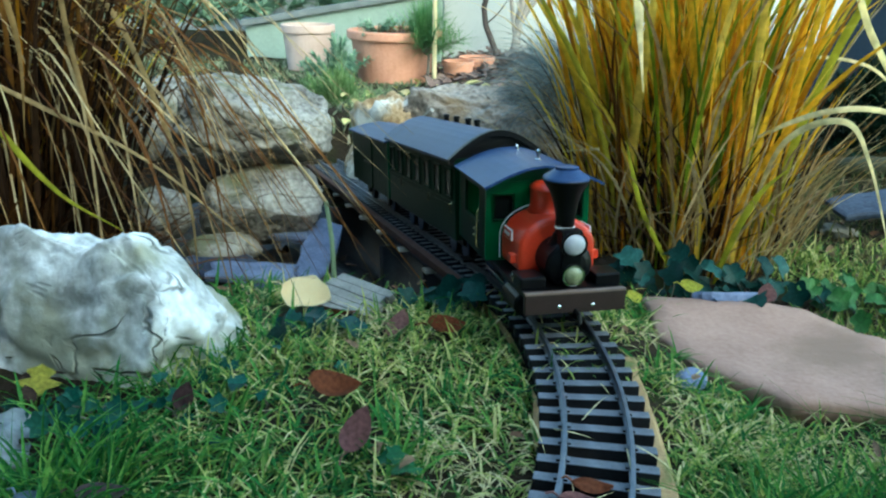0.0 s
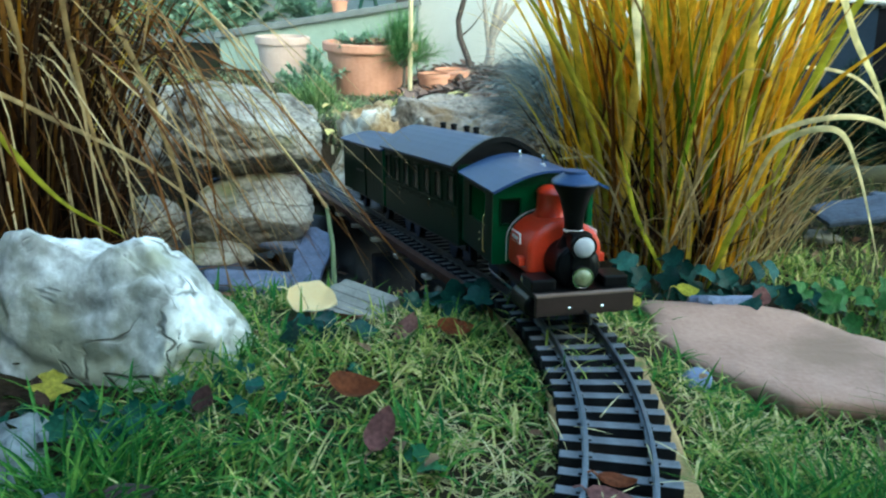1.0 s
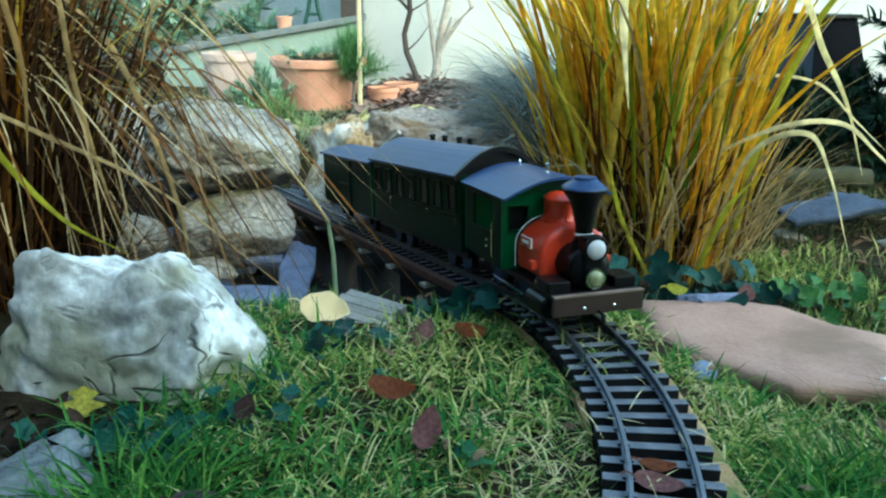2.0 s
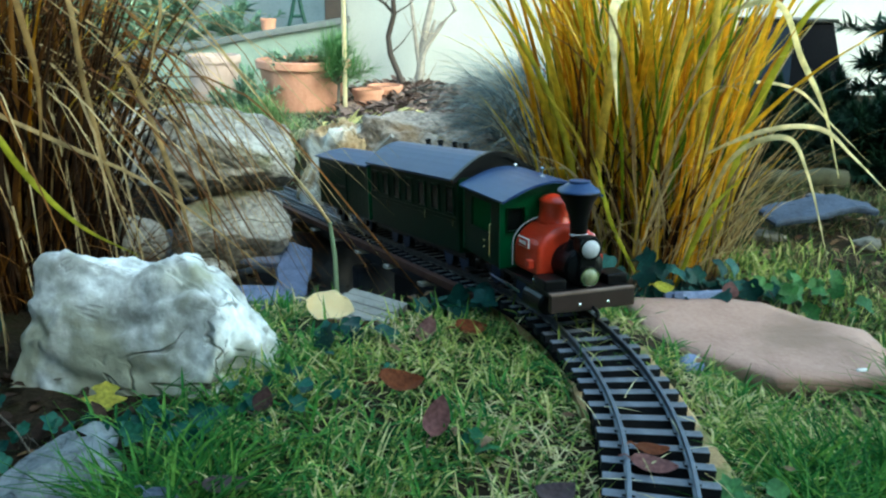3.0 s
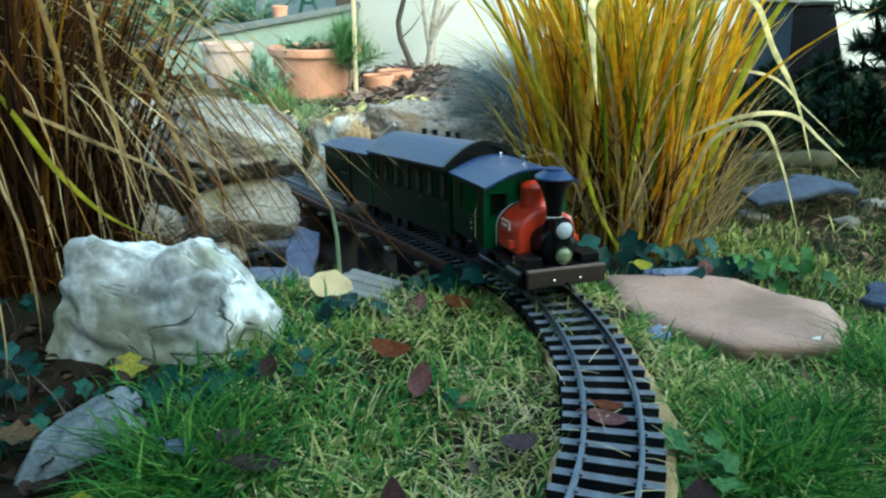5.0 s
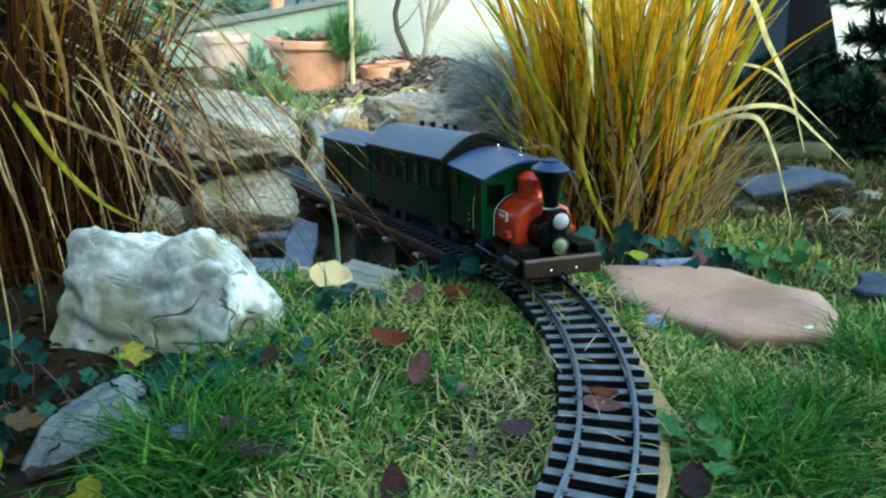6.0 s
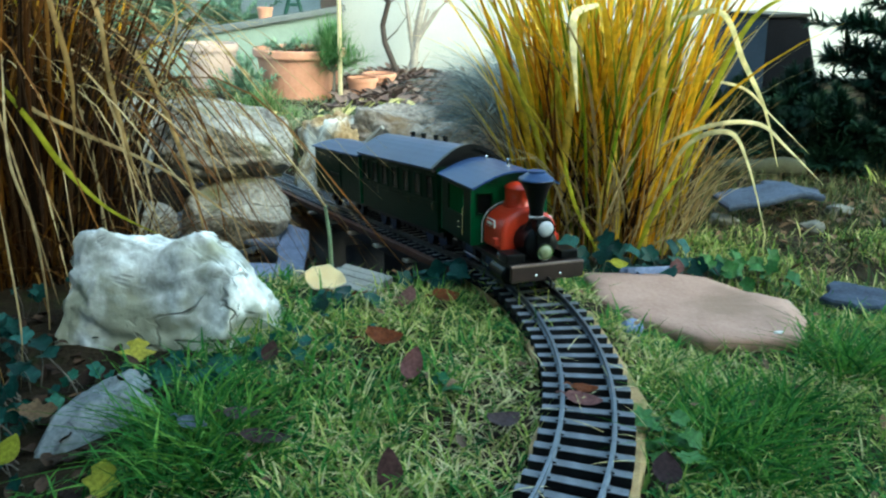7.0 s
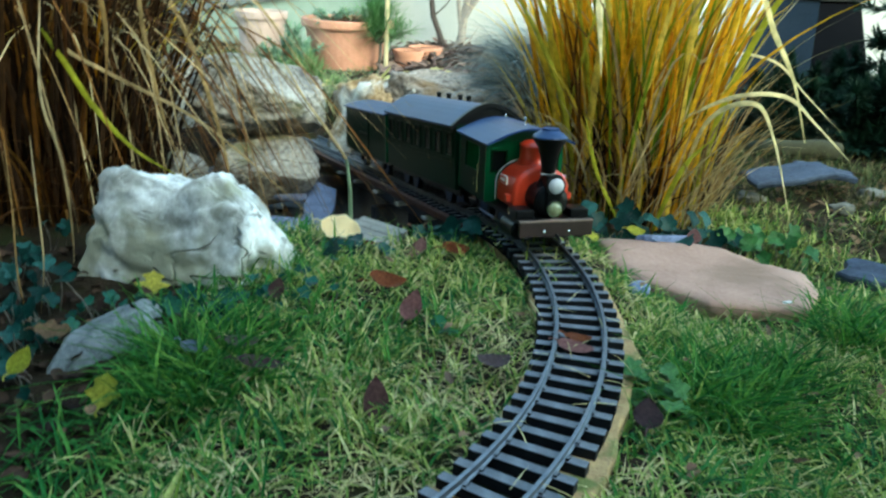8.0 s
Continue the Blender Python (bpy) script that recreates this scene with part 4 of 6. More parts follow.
for u in (0.42, 0.85):
    p = track(u)[0]
    m = track_frame(0.0).inverted() @ track_frame(u)
    part("pier", add_box(bmesh.new(), (0.03, 0.07, 0.30), (0, 0, -0.222), 0.003, m), M_DECK, bridge)


# ---- train ----
def wheel(parent, x, r, y_side):
    w = part("wheel", lathe([(r * 0.55, -0.002), (r * 0.95, -0.002), (r, 0.0), (r, 0.003), (r * 1.12, 0.0035), (r * 1.12, 0.005), (r * 0.5, 0.005)], 24, Matrix.Translation((x, y_side * 0.0265, r)) @ (Matrix.Rotation(radians(90 * y_side), 4, 'X'))), M_BLACK, parent, smooth=False)
    part("rim", lathe([(r * 0.70, -0.0026), (r * 0.86, -0.0028), (r * 0.86, -0.002), (r * 0.70, -0.002)], 24, Matrix.Translation((x, y_side * 0.0265, r)) @ (Matrix.Rotation(radians(90 * y_side), 4, 'X'))), M_ROOF, w, "worn grey rim")
    return w


def bolt(parent, x, y, z, r=0.0016, name="rivet", mat=None):
    return part(name, lathe([(r, 0), (r * 0.95, 0.0007), (r * 0.5, 0.0013)], 10, Matrix.Translation((x, y, z)) @ ALONG_X), mat or M_CHROME, parent)


def locomotive(at):
    lo = thing("steam_locomotive", at, "small model locomotive with orange-red saddle tank and green cab", "locomotive")
    beam = part("buffer_beam", box((0.006, 0.096, 0.019), (0.100, 0, 0.0295), 0.0008), M_BROWNPAINT, lo, "dark brown buffer beam")
    part("edge_strip", box((0.0068, 0.0964, 0.0022), (0.1002, 0, 0.0402), 0.0005), M_BEAMTOP, beam, "paler strip along the top edge")
    for y in (-0.016, 0.016):
        bolt(beam, 0.103, y, 0.027, 0.0019)
    part("footplate", box((0.150, 0.096, 0.005), (0.022, 0, 0.0385), 0.001), M_BLACK, lo)
    part("frame", box((0.140, 0.034, 0.022), (0.022, 0, 0.026), 0.002), M_BLACK, lo)
    for y in (-1, 1):
        part("cylinder", lathe([(0.009, -0.018), (0.0125, -0.016), (0.0125, 0.016), (0.009, 0.018)], 20, Matrix.Translation((0.066, y * 0.040, 0.024)) @ ALONG_X), M_BLACK, lo)
        part("valve_chest", box((0.030, 0.024, 0.012), (0.074, y * 0.036, 0.046), 0.002), M_BLACK, lo)
        part("step", box((0.020, 0.012, 0.003), (-0.045, y * 0.050, 0.014), 0.0006), M_BLACK, lo)
        part("handrail_post", lathe([(0.0028, 0), (0.0028, 0.004), (0.0038, 0.005), (0.0030, 0.008), (0.0012, 0.0095)], 12, pose(0.062, y * 0.0455, 0.0405)), M_CHROME, lo, "bright valve cap")
        for x in (-0.028, 0.018):
            wheel(lo, x, 0.0155, y)
        part("connecting_rod", box((0.052, 0.002, 0.004), (-0.005, y * 0.033, 0.013), 0.0005), M_CHROME, lo)
        part("sand_pipe", tube([(0.060, y * 0.030, 0.044), (0.056, y * 0.047, 0.036), (0.050, y * 0.048, 0.020)], 0.0012, 6), M_CHROME, lo)
    # saddle tank: an arched red casing over the boiler
    def saddle(half, top, foot, n=18):
        return [(-half, foot)] + [(-half * math.cos(math.pi * i / n), foot + 0.024 + (top - foot - 0.024) * math.sin(math.pi * i / n)) for i in range(n + 1)] + [(half, foot)]
    tank = part("saddle_tank", prism(saddle(0.0395, 0.1005, 0.0445), 0.018, 0.055), M_RED, lo, "orange-red saddle tank")
    for v in tank.data.vertices:
        if v.co.x > 0.05:
            v.co.y *= 0.96
    mod = tank.modifiers.new("bevel", 'BEVEL')
    mod.width, mod.segments, mod.limit_method = 0.0055, 3, 'ANGLE'
    lining = bmesh.new()
    ring = saddle(0.0400, 0.1010, 0.0450)
    prev = None
    for y, z in ring:
        pair = [lining.verts.new((x, y * s, 0.045 + (z - 0.045) * s)) for x, s in ((0.0165, 1.0), (0.0165, 1.012), (0.0190, 1.012), (0.0190, 1.0))]
        if prev:
            for i in range(4):
                lining.faces.new((prev[i], prev[(i + 1) % 4], pair[(i + 1) % 4], pair[i]))
        prev = pair
    part("lining", lining, M_WHITE, tank, "thin white lining band")
    for y in (-1, 1):
        plate = part("name_plate", box((0.026, 0.0016, 0.011), (0.035, y * 0.0397, 0.0790), 0.0004), M_WHITE, tank, "red plate with a white border")
        part("plate_field", box((0.0236, 0.0012, 0.0090), (0.035, y * 0.0404, 0.0790)), M_RED, plate)
        part("plate_bar", box((0.017, 0.0010, 0.0036), (0.035, y * 0.0409, 0.0790)), M_WHITE, plate, "white lettering bar")
        part("tank_step", box((0.010, 0.007, 0.009), (0.047, y * 0.0410, 0.058), 0.0012), M_RED, tank)
        part("lamp_bracket", lathe([(0.0026, 0), (0.0030, 0.003), (0.0016, 0.006)], 10, pose(0.074, y * 0.036, 0.044)), M_BRASS, lo, "small brass fitting")
    dome = part("dome", lathe([(0.0175, 0.0), (0.0150, 0.004), (0.0140, 0.008), (0.0140, 0.024), (0.0148, 0.0255), (0.0140, 0.0275), (0.0095, 0.0315), (0.004, 0.0335), (0.0006, 0.0338)], 28, pose(0.030, 0, 0.0965)), M_RED, lo, "round red steam dome", smooth=True)
    part("valve", tube([(0.041, 0.006, 0.122), (0.046, 0.008, 0.122), (0.049, 0.009, 0.116)], 0.0018, 8), M_BRASS, dome, "bright relief valve")
    # smokebox and chimney
    part("boiler", lathe([(0.0225, -0.03), (0.0225, 0.0085), (0.0212, 0.010)], 30, Matrix.Translation((0.072, 0, 0.061)) @ ALONG_X), M_BLACK, lo, smooth=False)
    front = part("smokebox_door", lathe([(0.0208, 0.0), (0.0203, 0.002), (0.015, 0.0045), (0.008, 0.006), (0.001, 0.0064)], 30, Matrix.Translation((0.0815, 0, 0.061)) @ ALONG_X), M_BLACK, lo)
    for a in range(8):
        bolt(front, 0.0835, 0.0180 * math.cos(a * 0.785 + 0.2), 0.061 + 0.0180 * math.sin(a * 0.785 + 0.2), 0.0011, "stud", M_BLACK)
    saddle_base = part("chimney_base", lathe([(0.0160, 0.0), (0.0125, 0.006), (0.0098, 0.012)], 24, pose(0.067, 0, 0.078)), M_BLACK, lo)
    stack = part("chimney", lathe([(0.0086, -0.006), (0.0092, 0.018), (0.0112, 0.030), (0.0146, 0.042), (0.0200, 0.0515), (0.0212, 0.0535), (0.0212, 0.0560)], 30, pose(0.067, 0, 0.0870)), M_BLACK, lo, "tall black flared chimney", smooth=True)
    part("chimney_ring", lathe([(0.0090, 0.0), (0.0096, 0.0006), (0.0096, 0.0022), (0.0090, 0.0028)], 24, pose(0.067, 0, 0.0935)), M_WHITE, stack, "thin white ring")
    part("spark_cap", lathe([(0.0214, 0.0), (0.0206, 0.0016), (0.0120, 0.0085), (0.0108, 0.0092), (0.0108, 0.0118), (0.0090, 0.0122)], 30, pose(0.067, 0, 0.1425)), M_ROOF, stack, "slate-grey conical cap")
    # lamps
    for z, lens, r, name in ((0.0840, M_LENS, 0.0108, "upper_headlamp"), (0.0535, M_LENSGREEN, 0.0092, "lower_headlamp")):
        lamp = part(name, lathe([(r * 0.75, -0.014), (r * 1.0, -0.010), (r * 1.05, 0.0), (r * 1.18, 0.001), (r * 1.18, 0.0035), (r * 1.0, 0.004)], 28, Matrix.Translation((0.0895, 0, z)) @ ALONG_X), M_BLACK, lo, "round black headlamp")
        part("lens", lathe([(r, 0.0036), (r * 0.92, 0.0052), (r * 0.6, 0.0070), (r * 0.2, 0.0079), (0.0002, 0.008)], 28, Matrix.Translation((0.0895, 0, z)) @ ALONG_X), lens, lamp, "domed lens", smooth=True)
        part("lamp_rim", lathe([(r * 0.97, 0.0036), (r * 1.14, 0.0036), (r * 1.14, 0.0052), (r * 0.97, 0.0052)], 28, Matrix.Translation((0.0895, 0, z)) @ ALONG_X, cap=False), M_CHROME if z < 0.06 else M_BLACK, lamp)
    part("lamp_stand", box((0.016, 0.020, 0.052), (0.082, 0, 0.070), 0.002), M_BLACK, lo)
    part("coupling_hook", tube([(0.102, 0, 0.022), (0.112, 0, 0.020), (0.114, 0, 0.014), (0.108, 0, 0.010)], 0.0022, 8), M_BLACK, lo)
    # cab
    half, foot, eave = 0.0545, 0.0410, 0.1260
    def wall_with(x, t, holes):
        """A cross wall at x with rectangular holes (y0, y1, z0, z1)."""
        bm = bmesh.new()
        ys = sorted({-half, half, *[h[0] for h in holes], *[h[1] for h in holes]})
        zs = sorted({foot, eave, *[h[2] for h in holes], *[h[3] for h in holes]})
        grid = {}
        def corner(px, y, z):
            key = (px, y, z)
            if key not in grid:
                grid[key] = bm.verts.new(key)
            return grid[key]
        cells = {(y0, z0): (y1, z1) for y0, y1 in zip(ys, ys[1:]) for z0, z1 in zip(zs, zs[1:]) if not any(h[0] <= y0 and y1 <= h[1] and h[2] <= z0 and z1 <= h[3] for h in holes)}
        for (y0, z0), (y1, z1) in cells.items():
            for px in (x - t / 2, x + t / 2):
                bm.faces.new((corner(px, y0, z0), corner(px, y1, z0), corner(px, y1, z1), corner(px, y0, z1)))
        for e in [e for e in bm.edges if len(e.link_faces) == 1 and e.verts[0].co.x < x]:
            a, b = e.verts
            bm.faces.new((a, b, grid_at(bm, x + t / 2, b), grid_at(bm, x + t / 2, a)))
        bmesh.ops.recalc_face_normals(bm, faces=bm.faces)
        return bm
    def grid_at(bm, px, v):
        return next(w for w in bm.verts if abs(w.co.x - px) < 1e-6 and abs(w.co.y - v.co.y) < 1e-6 and abs(w.co.z - v.co.z) < 1e-6)
    # front in the lit green, sides in the dark: light put into paint
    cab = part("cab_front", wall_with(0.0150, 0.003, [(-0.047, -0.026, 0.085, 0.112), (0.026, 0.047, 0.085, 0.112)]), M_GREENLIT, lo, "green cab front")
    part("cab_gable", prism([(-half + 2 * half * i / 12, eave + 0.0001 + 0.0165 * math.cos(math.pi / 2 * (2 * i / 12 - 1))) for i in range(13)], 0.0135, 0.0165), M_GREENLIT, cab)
    for y in (-1, 1):
        panel = bmesh.new()
        out = [(-0.052, foot), (0.0135, foot), (0.0135, eave), (-0.052, eave)]
        hole = [(-0.038, foot + 0.036), (-0.0005, foot + 0.036), (-0.0005, eave - 0.012), (-0.038, eave - 0.012)]
        rings = [[panel.verts.new((px, y * (half - d), pz)) for px, pz in loop] for d in (0.0, 0.003) for loop in (out, hole)]
        for k in range(4):
            n = (k + 1) % 4
            panel.faces.new((rings[0][k], rings[0][n], rings[1][n], rings[1][k]))
            panel.faces.new((rings[2][k], rings[2][n], rings[3][n], rings[3][k]))
            panel.faces.new((rings[0][k], rings[0][n], rings[2][n], rings[2][k]))
            panel.faces.new((rings[1][k], rings[1][n], rings[3][n], rings[3][k]))
        bmesh.ops.recalc_face_normals(panel, faces=panel.faces)
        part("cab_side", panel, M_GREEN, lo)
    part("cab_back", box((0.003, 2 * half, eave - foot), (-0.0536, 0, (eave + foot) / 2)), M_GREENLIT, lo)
    for y in (-0.0365, 0.0365):
        wf = part("cab_window", box((0.0012, 0.022, 0.028), (0.0138, y, 0.0985)), M_GLASS, cab, "dark cab window pane")
        fr = bmesh.new()
        for dy, dz, sy, sz in ((0.0105, 0, 0.0018, 0.030), (-0.0105, 0, 0.0018, 0.030), (0, 0.0138, 0.0226, 0.0018), (0, -0.0138, 0.0226, 0.0018)):
            add_box(fr, (0.0014, sy, sz), (0.0172, y + dy, 0.0985 + dz))
        part("window_frame", fr, M_GREEN, wf)
    for y in (-1, 1):
        part("grab_rail", tube([(0.003, y * 0.0560, 0.050), (0.003, y * 0.0580, 0.052), (0.003, y * 0.0580, 0.090), (0.003, y * 0.0560, 0.092)], 0.0009, 6), M_BRASS, cab, "brass handrail")
        for z in (0.058, 0.066):
            part("cab_rivet", lathe([(0.0014, 0), (0.0008, 0.001)], 8, Matrix.Translation((-0.012, y * 0.0546, z)) @ (Matrix.Rotation(radians(-90 * y), 4, 'X'))), M_BRASS, cab)
    roof = part("cab_roof", prism(arch(0.0620, 0.1250, 0.1455, 0.0028), -0.052, 0.030), M_ROOF, lo, "curved slate-grey cab roof", smooth=False)
    part("whistle", lathe([(0.0034, 0), (0.0034, 0.0012), (0.0014, 0.002), (0.0014, 0.006), (0.0022, 0.0065), (0.0022, 0.0105), (0.0006, 0.0115)], 12, pose(0.006, 0.004, 0.1448)), M_CHROME, roof, "small bright whistle")
    part("rear_lamp", lathe([(0.0022, 0), (0.0022, 0.004), (0.0010, 0.006)], 10, pose(-0.040, 0.004, 0.1450)), M_CHROME, roof, "small bright whistle")
    return lo


def coach(at, length):
    co = thing("passenger_coach", at, "dark green model passenger coach with a rounded slate-grey roof", "railway coach")
    half, foot, eave, h = 0.0520, 0.0330, 0.1235, length / 2
    body = part("body", box((length, 2 * half, eave - foot), (0, 0, (eave + foot) / 2), 0.001), M_GREEN, co)
    part("end_panel", prism([(-half, eave - 0.001)] + [(-half + 2 * half * i / 12, eave + 0.024 * math.cos(math.pi / 2 * (2 * i / 12 - 1))) for i in range(13)] + [(half, eave - 0.001)], h - 0.004, h - 0.001), M_BLACK, co)
    part("roof", prism(arch(0.0585, 0.1225, 0.1505, 0.0030), -h - 0.006, h - 0.004), M_ROOF, co, "rounded slate-grey roof")
    part("roof_end", prism(arch(0.0600, 0.1230, 0.1530, 0.0060), h - 0.004, h + 0.004), M_BLACK, co, "black arched roof end")
    n = 7
    for y in (-1, 1):
        for i in range(n):
            x = -h + length * (i + 0.5) / n
            w = part("window", box((length / n * 0.52, 0.0016, 0.030), (x, y * half, 0.0950), 0.0006), M_GLASS, co)
            fr = bmesh.new()
            ww = length / n * 0.52
            for dx, dz, sx, sz in ((ww / 2, 0, 0.0022, 0.0344), (-ww / 2, 0, 0.0022, 0.0344), (0, 0.016, ww + 0.002, 0.0022), (0, -0.016, ww + 0.002, 0.0022)):
                add_box(fr, (sx, 0.0034, sz), (x + dx, y * (half + 0.0003), 0.0950 + dz))
            part("window_frame", fr, M_GREEN, w)
            part("panel_bead", box((length / n * 0.80, 0.0012, 0.0012), (x, y * (half + 0.0004), 0.070)), M_GREEN, co)
            if i in (1, 4, 6):
                part("door_handle", tube([(x + 0.012, y * (half + 0.0005), 0.064), (x + 0.012, y * (half + 0.003), 0.065), (x + 0.012, y * (half + 0.003), 0.073), (x + 0.012, y * (half + 0.0005), 0.074)], 0.0007, 6), M_BRASS, co, "small brass handle")
        part("waist_rail", box((length, 0.0016, 0.0024), (0, y * (half + 0.0004), 0.0745)), M_GREEN, co)
        part("gutter", box((length, 0.0020, 0.0020), (0, y * (half + 0.0020), 0.1205)), M_GREEN, co)
        part("solebar", box((length * 0.98, 0.004, 0.007), (0, y * 0.040, 0.0292), 0.0008), M_BLACK, co)
        for x in (-h * 0.78, -h * 0.48, h * 0.48, h * 0.78):
            wheel(co, x, 0.0150, y)
    for x in (-h * 0.63, h * 0.63):
        part("bogie", box((0.064, 0.060, 0.008), (x, 0, 0.0215), 0.001), M_BLACK, co)
    part("underframe", box((length * 0.4, 0.050, 0.014), (0, 0, 0.022), 0.002), M_BLACK, co)
    for x in (-0.03, 0.02, 0.055, -0.075):
        part("roof_vent", lathe([(0.0038, -0.003), (0.0038, 0.005), (0.0048, 0.0055), (0.0046, 0.008), (0.002, 0.009)], 14, pose(x, 0.012, 0.1490)), M_BLACK, co, "small black roof vent")
    part("coupling", tube([(-h, 0, 0.022), (-h - 0.012, 0, 0.022)], 0.003, 8), M_BLACK, co)
    part("coupling", tube([(h, 0, 0.022), (h + 0.012, 0, 0.022)], 0.003, 8), M_BLACK, co)
    return co


def van(at, length):
    va = thing("goods_van", at, "dark green model goods van with a shallow grey roof", "railway wagon")
    half, foot, eave, h = 0.0490, 0.0300, 0.1120, length / 2
    part("body", box((length, 2 * half, eave - foot), (0, 0, (eave + foot) / 2), 0.001), M_GREEN, va)
    # end walls take the lit green, standing in for light on them
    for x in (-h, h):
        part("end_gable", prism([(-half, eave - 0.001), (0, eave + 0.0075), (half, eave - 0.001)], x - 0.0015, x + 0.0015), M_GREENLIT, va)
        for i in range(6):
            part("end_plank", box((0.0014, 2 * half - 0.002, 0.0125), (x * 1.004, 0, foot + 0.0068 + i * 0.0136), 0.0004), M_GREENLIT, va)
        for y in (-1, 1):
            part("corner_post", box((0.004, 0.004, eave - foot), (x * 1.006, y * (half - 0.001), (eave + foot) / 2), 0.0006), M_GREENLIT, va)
    part("roof", prism([(-0.0555, eave - 0.001), (-0.03, eave + 0.0056), (0, eave + 0.0095), (0.03, eave + 0.0056), (0.0555, eave - 0.001), (0.0555, eave - 0.0034), (0, eave + 0.006), (-0.0555, eave - 0.0034)], -h - 0.006, h + 0.006), M_ROOF, va, "shallow pitched grey roof")
    for y in (-1, 1):
        for i in range(14):
            part("side_plank", box((length / 14 - 0.0008, 0.0012, eave - foot - 0.002), (-h + length * (i + 0.5) / 14, y * (half + 0.0004), (eave + foot) / 2), 0.0003), M_GREEN, va)
        door = part("sliding_door", box((0.060, 0.0026, 0.074), (0, y * (half + 0.0018), 0.069), 0.0006), M_GREEN, va)
        part("door_bar", box((0.056, 0.0014, 0.003), (0, y * (half + 0.0036), 0.069)), M_BLACK, door)
        part("door_rail", box((0.13, 0.0024, 0.0030), (0.01, y * (half + 0.002), 0.1085)), M_BLACK, va)
        part("solebar", box((length * 0.98, 0.004, 0.007), (0, y * 0.036, 0.0265), 0.0008), M_BLACK, va)
        for x in (-h * 0.55, h * 0.55):
            wheel(va, x, 0.0150, y)
            part("axle_box", box((0.014, 0.006, 0.012), (x, y * 0.0335, 0.018), 0.001), M_BLACK, va)
    part("grab_iron", tube([(h + 0.001, -0.030, 0.080), (h + 0.004, -0.030, 0.081), (h + 0.004, -0.030, 0.098), (h + 0.001, -0.030, 0.099)], 0.0008, 6), M_CHROME, va, "bright grab iron")
    part("end_lamp", lathe([(0.0022, 0), (0.0022, 0.003), (0.001, 0.004)], 10, Matrix.Translation((h + 0.001, 0.012, 0.085)) @ ALONG_X), M_CHROME, va, "small bright end lamp")
    part("underframe", box((length * 0.9, 0.040, 0.012), (0, 0, 0.022), 0.002), M_BLACK, va)
    return va


def reach(ob):
    """All meshes under a thing."""
    for c in ob.children:
        if c.type == 'MESH':
            yield c
        yield from reach(c)


def lengthen(ob, pivot, k):
    """Draws out everything behind the pivot along the vehicle; short parts move without stretching."""
    for c in reach(ob):
        xs = [v.co.x for v in c.data.vertices]
        mid, span = (min(xs) + max(xs)) / 2, max(xs) - min(xs)
        for v in c.data.vertices:
            if span > 0.034:
                v.co.x = v.co.x if v.co.x > pivot else pivot - (pivot - v.co.x) * k
            elif mid < pivot:
                v.co.x -= (pivot - mid) * (k - 1)
    return ob


LOCO_SIZE, COACH_SIZE, VAN_SIZE = Matrix.Diagonal((1, 1, 0.95, 1)), Matrix.Diagonal((1, 1, 1.04, 1)), Matrix.Diagonal((1, 1, 1.08, 1))


def resize(ob, m):
    for c in reach(ob):
        c.data.transform(m)
    return ob


resize(lengthen(locomotive(chord_frame(-0.192, 0.06)), 0.062, 1.62), LOCO_SIZE)
resize(coach(chord_frame(0.102, 0.11), 0.322), COACH_SIZE)
resize(van(chord_frame(0.420, 0.08), 0.272), VAN_SIZE)


# ---- ornamental grasses ----
def clump(at, name, label, sets, seed, level=False, calm=False):
    """A tall tuft: sets of (blades, material, part name, base radius, length range, lean, bend, width, compass bias)."""
    g = thing(name, at, label, "ornamental grass")
    rng = np.random.default_rng(seed)
    for count, mat, title, radius, (l0, l1), (a0, a1), (b0, b1), (w0, w1), bias in sets:
        r, a = radius * np.sqrt(rng.random(count)), rng.uniform(0, 2 * np.pi, count)
        bx, by = r * np.cos(a) * 1.25, r * np.sin(a)
        turn = np.where(rng.random(count) < 0.6, a + rng.normal(0, 0.6, count), rng.uniform(0, 6.283, count))
        if bias is not None:
            turn = np.where(rng.random(count) < bias[1], bias[0] + rng.normal(0, bias[2], count), turn)
        lean = rng.uniform(a0, a1, count) * (0.4 + 0.6 * r / radius)
        bend = rng.uniform(b0, b1, count)
        if calm:
            # stiff stems stand upright, most of all on the sheltered side
            stiff = np.where(np.cos(turn) > 0.2, 0.50, 0.68)
            lean, bend = lean * stiff, bend * stiff
        o = at.translation
        base = np.stack([bx, by, np.array([0.0 if level else ground_z(o.x + x, o.y + y) - o.z - 0.004 for x, y in zip(bx, by)])], 1)
        me = blade_mesh(title, base, turn, lean, bend, rng.uniform(l0, l1, count), rng.uniform(w0, w1, count), mat, segs=16 if title.startswith("hanging") else 10, late=1.8, side=rng.normal(0, 0.07, count), crook=(0.2, 0.68) if title.startswith("hanging") else None)
        ob = new(title, me)
        ob.parent = g
        tagged(ob, kind="stuff")
    return g


